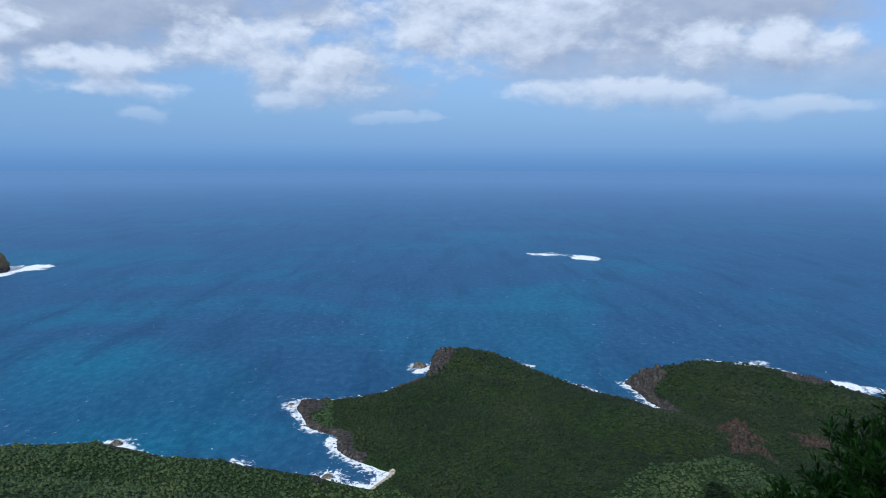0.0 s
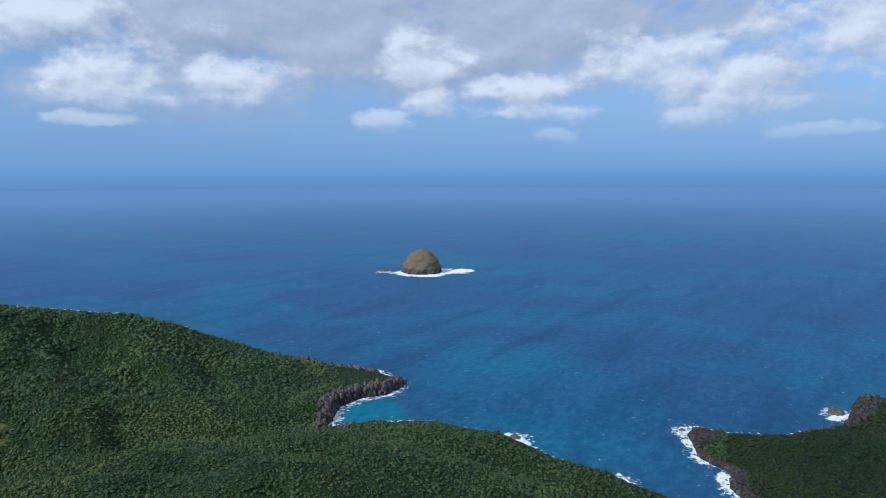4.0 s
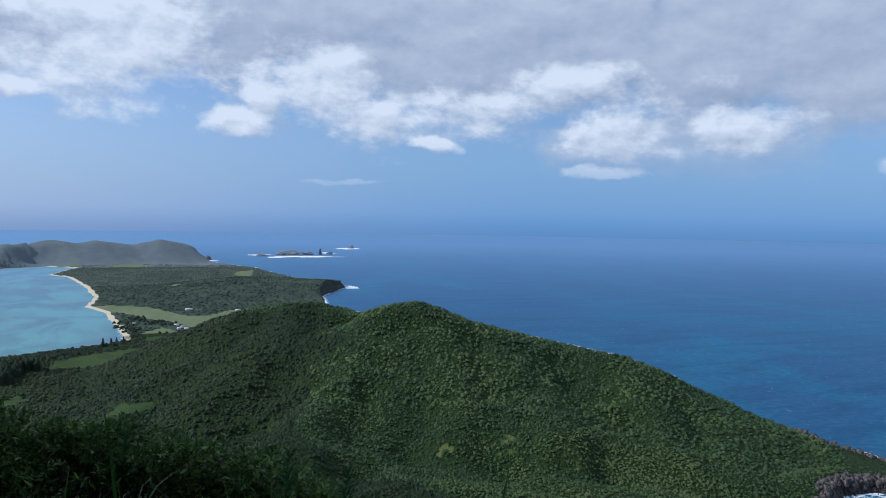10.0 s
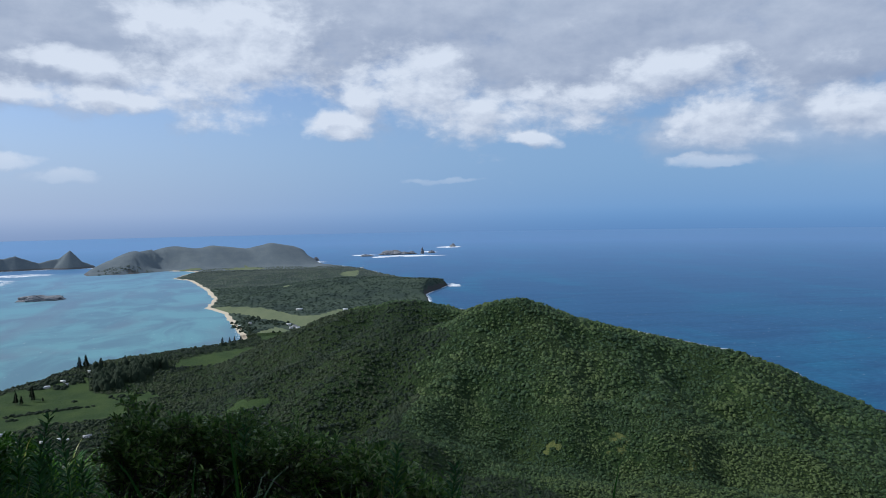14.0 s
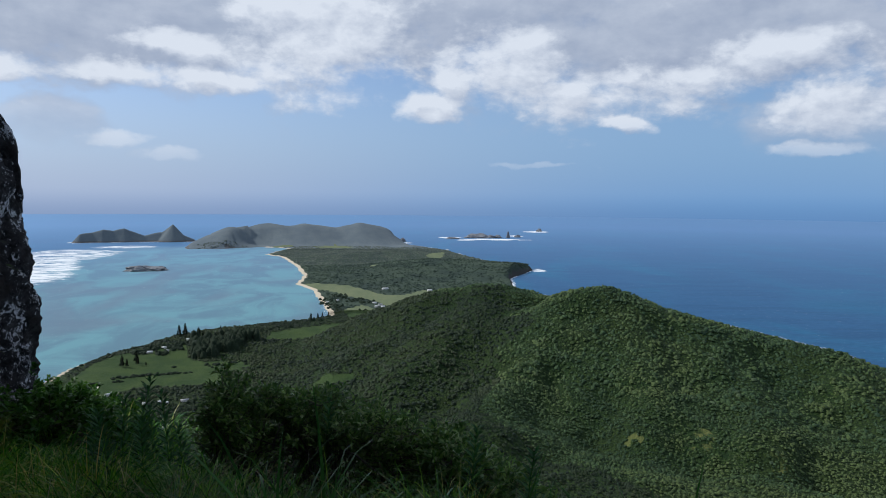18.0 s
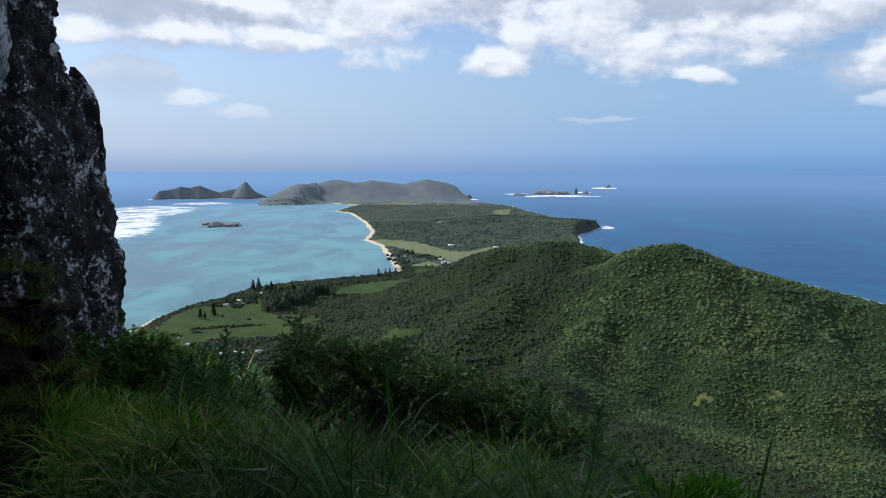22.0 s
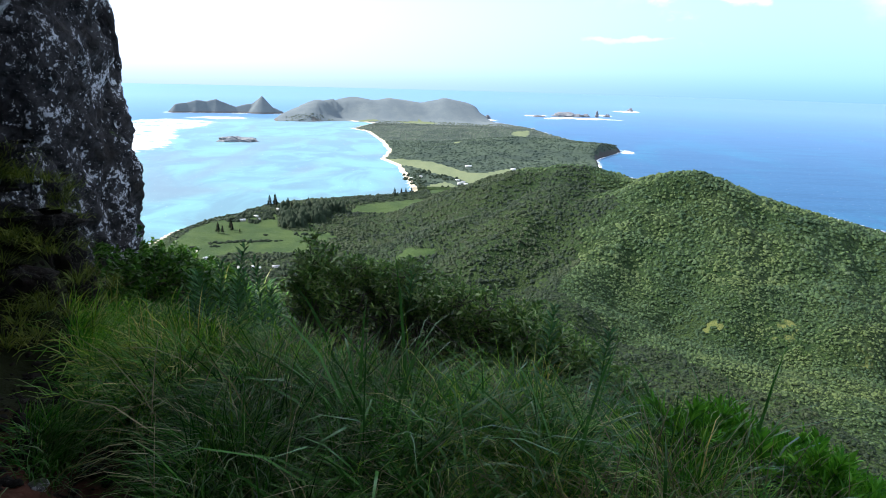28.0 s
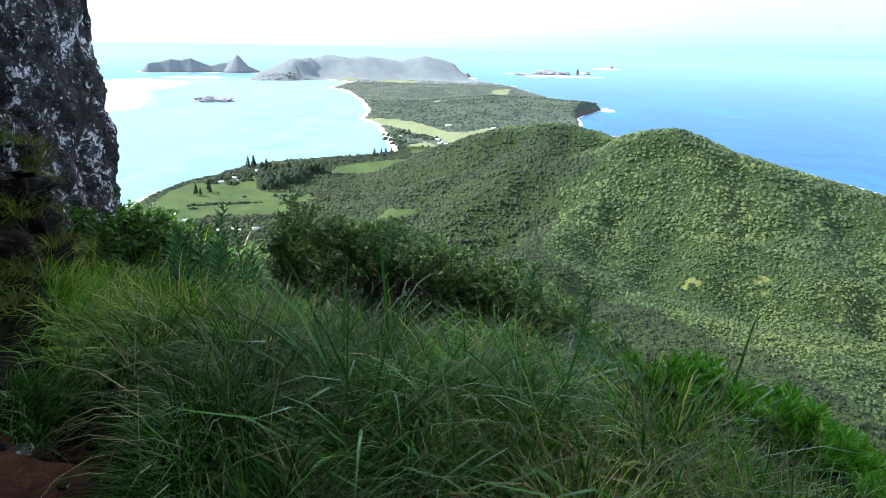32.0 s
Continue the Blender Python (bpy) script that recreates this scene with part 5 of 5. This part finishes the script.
def blades(name, x, y, z, length, lean_a, lean, curl, width, tuft, mat, label):
    """Arching tapering blades, one strip each, joined into one mesh: lean is the slant at the root, curl what the blade bends on its way, in radians."""
    n, seg = len(x), 5
    g = np.linspace(0, 1, seg)
    slant = lean[:, None] + curl[:, None] * g[None] ** 1.3
    step = length[:, None] / (seg - 1)
    mid = (slant[:, 1:] + slant[:, :-1]) / 2
    run = np.concatenate([np.zeros((n, 1)), np.cumsum(np.sin(mid) * step, 1)], 1)
    rise = np.concatenate([np.zeros((n, 1)), np.cumsum(np.cos(mid) * step, 1)], 1)
    dirx, diry = -np.sin(lean_a), np.cos(lean_a)
    cx, cy, cz = x[:, None] + dirx[:, None] * run, y[:, None] + diry[:, None] * run, z[:, None] + rise
    turn = lean_a + rng.normal(0, 0.5, n)
    w = width[:, None] * np.array([0.7, 1.0, 0.9, 0.6, 0.06])[None] * 0.5
    ox, oy = np.cos(turn)[:, None] * w, np.sin(turn)[:, None] * w
    co = np.stack([np.stack([cx - ox, cy - oy, cz], -1), np.stack([cx + ox, cy + oy, cz + 0.4 * w], -1)], 2).reshape(-1, 3)
    f = np.array([(2 * k, 2 * k + 1, 2 * k + 3, 2 * k + 2) for k in range(seg - 1)])
    faces = (f[None] + (np.arange(n) * seg * 2)[:, None, None]).reshape(-1, 4)
    me = mesh_of(name, co, faces)
    at = me.attributes.new("tuft", "FLOAT", "POINT")
    at.data.foreach_set("value", np.repeat(tuft, seg * 2).astype(np.float32))
    me.materials.append(mat)
    return tagged(new(name, me), label, "grass", kind="stuff")


WIND = radians(62)


def tussocks(name, tx, ty, tz, per, length, width, mat, label, spread=0.075, wind=0.35, hue=None, curl=1.75, stand=0.45):
    """Tussocks of grass: blades that rise from a tight root and arch outwards and down the wind."""
    m = len(tx)
    k = np.repeat(np.arange(m), per)
    n = len(k)
    out = rng.uniform(0, 2 * np.pi, n)
    off = np.abs(rng.normal(0, spread, n))
    bx, by = -np.sin(out) * off, np.cos(out) * off
    vx = -np.sin(out) + wind * 2.2 * rng.random(n) * -math.sin(WIND)
    vy = np.cos(out) + wind * 2.2 * rng.random(n) * math.cos(WIND)
    gust, force = rng.uniform(0, 2 * np.pi, m)[k], rng.uniform(0.0, 1.1, m)[k]
    vx, vy = vx - np.sin(gust) * force, vy + np.cos(gust) * force
    lean_a = np.arctan2(-vx, vy) + rng.normal(0, 0.3, n)
    size = rng.uniform(0.75, 1.25, m)[k] * length[k] * rng.uniform(0.45, 1.2, n)
    lean = np.clip(rng.normal(stand, 0.22, n) + off * 1.8, 0.0, 1.2)
    bend = np.clip(rng.normal(curl, 0.45, n), 0.1, 2.4)
    tone = (rng.random(m) if hue is None else hue)[k]
    return blades(name, tx[k] + bx, ty[k] + by, tz[k] - 0.02, size, lean_a, lean, bend, width * rng.uniform(0.6, 1.4, n), np.clip(tone, 0, 1), mat, label)


def plot(count, a0, a1, d0, d1, gaps=-9.0):
    """Random places of a sector of the slope, off the bare path."""
    ta, td = rng.uniform(a0, a1, count), np.sqrt(rng.uniform(d0 ** 2, d1 ** 2, count))
    tx, ty = polar(ta, td)
    edge = 119.3 + 2.5 * grain(tx, ty, 0.9, 2, 31)
    ok = ((ta < edge) & ((ta < 115.5) | (td > 3.6))) | ((td > 3.7) & (td < 4.7) & (rng.random(count) < 0.9) & (ta < 127))
    ok &= grain(tx, ty, 0.62, 2, 33) > gaps
    return tx[ok], ty[ok], ta[ok], td[ok]


# the grass ends in a line that bows round the look-out: heading, distance
EDGE_A, EDGE_D = np.array([(50, 3.2), (56, 3.3), (64, 3.6), (69, 3.9), (79, 4.35), (89, 4.5), (93, 4.55), (98, 4.65), (105, 4.95), (110, 5.6), (114, 6.3), (119, 6.9), (124, 7.0)], float).T


def swathe(count, a0, a1, d0, gaps):
    tx, ty, ta, td = plot(count, a0, a1, d0, 7.0, gaps)
    rim = np.interp(ta, EDGE_A, EDGE_D) + 0.25 * grain(tx, ty, 0.5, 2, 37)
    keep = td < rim
    return tx[keep], ty[keep], ta[keep], td[keep], rim[keep]


tx, ty, ta, td, rim = swathe(4300, 46, 124, 1.35, -0.36)
mound = smooth(grain(tx, ty, 0.42, 2, 35), -0.45, 0.45)
tall = (0.26 + 0.32 * mound + 0.20 * smooth(ta, 106, 98) * smooth(td, 3.0, 4.0)) * (1 - 0.40 * smooth(ta, 106, 117) * smooth(td, 4.8, 3.6)) * (1 - 0.2 * smooth(td, rim - 0.35, rim))
# shade put into the tones: darker in dips and near the left cliff
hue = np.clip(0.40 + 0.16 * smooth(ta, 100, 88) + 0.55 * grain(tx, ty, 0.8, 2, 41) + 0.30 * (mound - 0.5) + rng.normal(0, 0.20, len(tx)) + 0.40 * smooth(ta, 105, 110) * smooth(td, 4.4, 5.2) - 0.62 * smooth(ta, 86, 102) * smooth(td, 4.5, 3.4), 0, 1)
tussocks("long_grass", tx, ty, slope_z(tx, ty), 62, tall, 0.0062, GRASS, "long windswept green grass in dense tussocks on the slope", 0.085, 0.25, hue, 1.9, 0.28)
tx, ty, ta, td = plot(200, 104, 121, 6.2, 10.5)
tussocks("far_grass", tx, ty, slope_z(tx, ty), 34, np.full(len(tx), 0.55), 0.017, GRASS, "long green grass at the foot of the pillar", 0.14, 0.2, np.clip(0.40 + rng.normal(0, 0.22, len(tx)), 0, 1))
tx, ty, ta, td = plot(44, 56, 78, 1.7, 3.4)
tussocks("dry_grass", tx, ty, slope_z(tx, ty), 42, np.full(len(tx), 0.72), 0.006, DRY, "dry straw-coloured grass drooping among the green", 0.12, 0.5)
tx, ty, ta, td = plot(80, 84, 115, 1.8, 4.6)
tussocks("straw_blades", tx, ty, slope_z(tx, ty), 14, np.full(len(tx), 0.75), 0.006, DRY, "single straw-coloured blades mixed into the grass", 0.16, 0.4)
tx, ty, ta, td = plot(60, 66, 100, 2.4, 4.3)
tussocks("broad_grass", tx, ty, slope_z(tx, ty), 16, np.full(len(tx), 0.85), 0.015, BROAD, "broad-bladed bright green grass among the tussocks", 0.08, 0.3, np.clip(rng.normal(0.5, 0.1, len(tx)), 0, 1), 1.5)
tx, ty, ta, td = plot(16, 54, 84, 2.6, 3.8)
tussocks("seed_stalks", tx, ty, slope_z(tx, ty), 3, np.full(len(tx), 1.0), 0.006, DRY, "long bent straw stalks leaning out over the drop", 0.05, 0.9, curl=0.9)

# ---------------------------------------------------------------- shrubs
TWIG = rock_material("twigs", (0.07, 0.06, 0.05), (0.20, 0.175, 0.15), (0.28, 0.26, 0.23), 0.0, 12)
OLIVE = leaf_material("olive_leaves", [(0.080, 0.165, 0.042), (0.170, 0.300, 0.068), (0.300, 0.450, 0.110), (0.120, 0.235, 0.060), (0.46, 0.56, 0.25), (0.46, 0.56, 0.25)], 0.3)
BRIGHT = leaf_material("bright_leaves", [(0.070, 0.250, 0.020), (0.125, 0.370, 0.028), (0.205, 0.490, 0.046), (0.082, 0.280, 0.026)], 0.35)
SCRUB = leaf_material("scrub_leaves", [(0.030, 0.090, 0.013), (0.052, 0.140, 0.018), (0.090, 0.200, 0.026), (0.036, 0.105, 0.016)], 0.35)
DEEP = leaf_material("deep_leaves", [(0.050, 0.140, 0.024), (0.095, 0.245, 0.036), (0.155, 0.335, 0.055), (0.064, 0.170, 0.030)], 0.35)


def shrub(name, a0, a1, d0, d1, tops, clumps, sprigs, per, size, mat, label, seed, upright=0.3, group="", ball=0.2, low=0.45, spurs=0):
    """A shrub filling a sector of the slope: stems fork to clumps, clumps to sprigs with a rosette of leaves each. tops gives heading and height of its outline over the eye (degrees)."""
    g = random.Random(seed)
    root = new(name)
    am, dm = (a0 + a1) / 2, (d0 + d1) / 2

    def slope_at(u, v):
        return float(slope_z(np.array([u]), np.array([v]))[0])
    bx, by = polar(am, dm)
    base = Vector((bx, by, slope_at(bx, by)))
    root.matrix_world = Matrix.Translation(base)
    ta, te = np.array(sorted(tops), float).T
    feet = []
    for i in range(5):
        u, v = polar(a0 + (a1 - a0) * (i + 0.5) / 5, g.uniform(d0 + 0.3 * (d1 - d0), d1 - 0.2 * (d1 - d0)))
        feet.append(Vector((u, v, slope_at(u, v) - 0.05)))
    wood_c, wood_f, nb, co, fa = [[] for _ in feet], [[] for _ in feet], [0] * len(feet), [], []

    def twig(k, pts, radii):
        c, q = tube(pts, radii, 4)
        wood_c[k].append(c - np.array(base)), wood_f[k].append(q + nb[k])
        nb[k] += len(c)

    def rosette(tip, way, count):
        for i in range(count):
            at = tip - way * g.uniform(0.0, 0.13) - base
            out = Vector((g.gauss(0, 1), g.gauss(0, 1), g.gauss(0, 0.8))).normalized()
            ld = (out + way * 0.55 + Vector((0, 0, upright))).normalized()
            sd_ = ld.cross(Vector((g.gauss(0, 0.5), g.gauss(0, 0.5), 1))).normalized()
            L, W = size[0] * g.uniform(0.55, 1.2), size[1] * g.uniform(0.7, 1.25)
            droop = Vector((0, 0, -0.18 * L))
            b = len(co)
            co.extend([tuple(at), tuple(at + ld * L * 0.5 + sd_ * W * 0.5), tuple(at + ld * L + droop), tuple(at + ld * L * 0.5 - sd_ * W * 0.5)])
            fa.append((b, b + 1, b + 2, b + 3))
    for _ in range(clumps):
        a, d = g.uniform(a0, a1), g.uniform(d0, d1)
        u, v = polar(a, d)
        lo, hi = slope_at(u, v), 100 + d * math.tan(radians(float(np.interp(a, ta, te))))
        edge = 1 - 0.08 * abs((d - dm) / (d1 - d0) * 2) ** 2
        f = low + (1 - low) * g.random() ** 0.6
        mid = Vector((u, v, max(lo + 0.1, lo + (hi - lo) * edge * f - ball * 0.45)))
        k = min(range(len(feet)), key=lambda i: (feet[i] - mid).length)
        bow = feet[k].lerp(mid, 0.5) + Vector((g.uniform(-.15, .15), g.uniform(-.15, .15), g.uniform(-0.05, 0.12)))
        twig(k, [feet[k], bow, mid], [0.007, 0.005, 0.003])
        for _ in range(sprigs):
            out = Vector((g.gauss(0, 1), g.gauss(0, 1), abs(g.gauss(0.35, 0.6)))).normalized()
            tip = mid + out * ball * g.uniform(0.5, 1.15)
            twig(k, [mid, mid.lerp(tip, 0.5) + Vector((g.uniform(-.03, .03), g.uniform(-.03, .03), -0.02)), tip], [0.004, 0.003, 0.0015])
            rosette(tip, (out + Vector((0, 0, 0.3))).normalized(), per)
    for _ in range(spurs):  # bare and half-bare twigs that stick out
        a, d = g.uniform(a0, a1), g.uniform(d0, dm)
        u, v = polar(a, d)
        lo, hi = slope_at(u, v), 100 + d * math.tan(radians(float(np.interp(a, ta, te))))
        p0 = Vector((u, v, lo + (hi - lo) * g.uniform(0.2, 0.6)))
        p2 = p0 + Vector((g.gauss(0, 0.35), g.gauss(0, 0.35), g.uniform(0.0, 0.25)))
        k = min(range(len(feet)), key=lambda i: (feet[i] - p0).length)
        twig(k, [feet[k], p0, p0.lerp(p2, 0.5) + Vector((0, 0, g.uniform(0.02, 0.09))), p2], [0.011, 0.008, 0.006, 0.002])
    for k in range(len(feet)):
        if wood_c[k]:
            part("branch", np.concatenate(wood_c[k]), np.concatenate(wood_f[k]), TWIG, root)
    part("foliage", np.array(co), fa, mat, root)
    return tagged(root, label, "shrub", group)


TOPS = [(75, -25.0), (76.2, -23.4), (79.3, -21.0), (84.2, -18.3), (89, -16.6), (93.8, -15.0), (98.4, -14.2), (100.5, -15.0), (101.8, -13.4), (102.8, -14.2), (103.4, -16.5), (104, -20)]
shrub("shrub", 95.0, 103.4, 5.9, 7.0, TOPS, 90, 8, 14, (0.084, 0.024), OLIVE, "straggly olive-green shrub with small leaves and bare twigs", 1, 0.35, "shrubs on the slope", 0.20, 0.30, 26)
shrub("shrub", 85.5, 96.0, 5.6, 7.1, TOPS, 130, 8, 14, (0.080, 0.023), OLIVE, "dense olive-leaved shrub with grey dead twigs leaning downhill", 2, 0.3, "shrubs on the slope", 0.22, 0.30, 40)
shrub("shrub", 74.8, 86.0, 5.2, 6.7, TOPS, 240, 9, 17, (0.082, 0.025), OLIVE, "low olive-green shrub at the edge of the drop", 3, 0.3, "shrubs on the slope", 0.22, 0.35, 30)
shrub("shrub", 100.6, 103.8, 6.2, 6.8, [(100.6, -14.2), (101.7, -12.6), (102.8, -12.6), (103.8, -14.6)], 14, 6, 14, (0.085, 0.024), OLIVE, "thin leafy shoots standing out beside the shrub", 7, 0.4, "shrubs on the slope", 0.16, 0.5, 6)
shrub("bright_shrub", 53.0, 76.0, 3.9, 5.0, [(53, -30), (57, -27.5), (61, -26), (65.8, -24.2), (69.8, -23.6), (73, -26.5), (76, -28)], 44, 8, 24, (0.125, 0.020), BRIGHT,
      "bright green shrub with narrow upright leaves below the grass", 4, 1.1, "", 0.20, 0.3)
shrub("slope_shrub", 109.5, 119.0, 8.5, 13, [(109.5, -18.4), (111.7, -16.2), (113.5, -14.2), (114.7, -13.4), (119, -12)], 100, 9, 18, (0.10, 0.045), SCRUB,
      "dense rounded green scrub on the slope beyond the pillar", 5, 0.3, "", 0.45, 0.3)
shrub("edge_shrub", -42, -24.5, 3.4, 4.6, [(-42, -12), (-36, -14.5), (-32.8, -16.4), (-32, -17.6), (-30, -20.2), (-27.2, -22.3), (-24.5, -25.2)], 150, 11, 20, (0.075, 0.015), DEEP,
      "dense green shrub of fine leaves at the edge of the look-out", 6, 0.9, "", 0.17, 0.25)


LEDGES = [(123.6, 7.4, 0.50, -0.62), (121.3, 7.6, 0.28, -0.98), (125.2, 6.8, 0.45, -0.95), (122.6, 6.6, 0.45, -1.12), (124.6, 5.9, 0.45, -1.38), (120.6, 7.0, 0.22, -1.55)]


WEED = leaf_material("weed_leaves", [(0.05, 0.14, 0.05), (0.08, 0.21, 0.07), (0.12, 0.27, 0.09)], 0.35)


def weed(height, seed):
    """A tall weed: an upright stem with long narrow leaves all the way up."""
    g = random.Random(seed)
    root = new("tall_weed")
    bend = g.uniform(-0.08, 0.12)
    pts = [Vector((bend * f * f, 0.05 * f * f, height * f)) for f in (0, 0.35, 0.7, 1)]
    part("stem", *tube(pts, [0.006, 0.005, 0.004, 0.002], 5), DEEP, root)
    co, fa = [], []
    for i in range(72):
        f = 0.12 + 0.88 * i / 72
        at = Vector((bend * f * f, 0.05 * f * f, height * f))
        t = i * 2.4
        out = Vector((math.cos(t), math.sin(t), 0.55 + 0.6 * f)).normalized()
        L = 0.17 * (1.1 - 0.55 * f)
        s = out.cross(Vector((0, 0, 1))).normalized() * 0.012
        b = len(co)
        co += [tuple(at), tuple(at + out * L * 0.5 + s), tuple(at + out * L - Vector((0, 0, 0.02))), tuple(at + out * L * 0.5 - s)]
        fa.append((b, b + 1, b + 2, b + 3))
    part("foliage", np.array(co), fa, WEED, root)
    return tagged(root, "tall green weed with narrow pointed leaves in the grass", "plant", "tall weeds in the grass")


for i, (a, d, h) in enumerate([(111.5, 5.6, 0.62), (109.6, 5.7, 0.75), (108.7, 5.5, 0.85), (107.3, 5.8, 0.7), (106.2, 5.6, 0.78), (105.2, 5.9, 0.6), (110.4, 5.2, 0.6), (108.1, 5.3, 0.55), (94.5, 5.6, 0.95), (82.5, 5.0, 0.8), (78.0, 4.8, 0.7)]):
    p = weed(h * 1.05, i)
    u, v = polar(a, d)
    p.matrix_world = pose(u, v, float(slope_z(np.array([u]), np.array([v]))[0]), 0, 0, 37 * i)

# mossy ledges at the foot of the cliff: heading, distance, half width, height over the eye
for a, d, wd, hi in LEDGES:
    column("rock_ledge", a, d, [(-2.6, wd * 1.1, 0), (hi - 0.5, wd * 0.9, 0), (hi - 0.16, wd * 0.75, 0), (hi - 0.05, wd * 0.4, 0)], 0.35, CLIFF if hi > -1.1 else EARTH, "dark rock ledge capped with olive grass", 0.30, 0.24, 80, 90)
    u, v = polar(a, d - 0.1)
    tx, ty = u + rng.normal(0, wd * 0.65, 26), v + rng.normal(0, 0.22, 26)
    tussocks("ledge_tuft", tx, ty, np.full(26, 100 + hi - 0.10) - 0.7 * np.hypot(tx - u, ty - v), 70, np.full(26, 0.20), 0.0060, LEDGE_GRASS, "olive-green grass tuft overhanging a rock ledge", 0.07, 0.15,
             np.clip(0.8 + rng.normal(0, 0.15, 26), 0, 1), 1.5)


# dark rubble beside the path, under the ledges
def rubble_heap(count):
    co, fa = [], []
    for i in range(count):
        a, d, s = rng.uniform(118.5, 129), rng.uniform(3.5, 6.2), 0.012 + 0.045 * rng.random() ** 3
        u, v = polar(a, d)
        c, f = dome((5, 7, 5), i)
        c = c * np.array([s * rng.uniform(0.7, 1.5), s * rng.uniform(0.7, 1.3), s * 0.8])
        fa.append(np.asarray(f) + sum(len(q) for q in co))
        co.append(c + np.array([u, v, float(slope_z(np.array([u]), np.array([v]))[0]) - s * 0.15]))
    me = mesh_of("rubble", np.concatenate(co), np.concatenate(fa))
    me.materials.append(EARTH)
    return tagged(new("rubble", me), "dark broken rock and earth beside the path", "rubble", kind="stuff")


rubble_heap(500)

# stones in the red soil of the path
for i, (a, d, s) in enumerate([(124.2, 2.75, 0.06), (122.2, 2.9, 0.035), (125.5, 3.1, 0.05), (121.4, 3.3, 0.03), (123.6, 3.6, 0.045), (126, 2.6, 0.04)]):
    bm = bmesh.new()
    bmesh.ops.create_icosphere(bm, subdivisions=3, radius=s)
    for vv in bm.verts:
        vv.co *= 1 + 0.35 * noise.noise(vv.co * (1.2 / s) + Vector((i * 5, 0, 0)))
        vv.co.z *= 0.6
    me = bpy.data.meshes.new("stone")
    bm.to_mesh(me)
    bm.free()
    me.materials.append(PALE if i % 2 == 0 else CLIFF)
    st = new("stone", me)
    u, v = polar(a, d)
    st.matrix_world = pose(u, v, float(slope_z(np.array([u]), np.array([v]))[0]) + s * 0.2, 0, 0, 50 * i)
    tagged(st, "small grey stone lying in the red soil", "stone", "stones on the path")
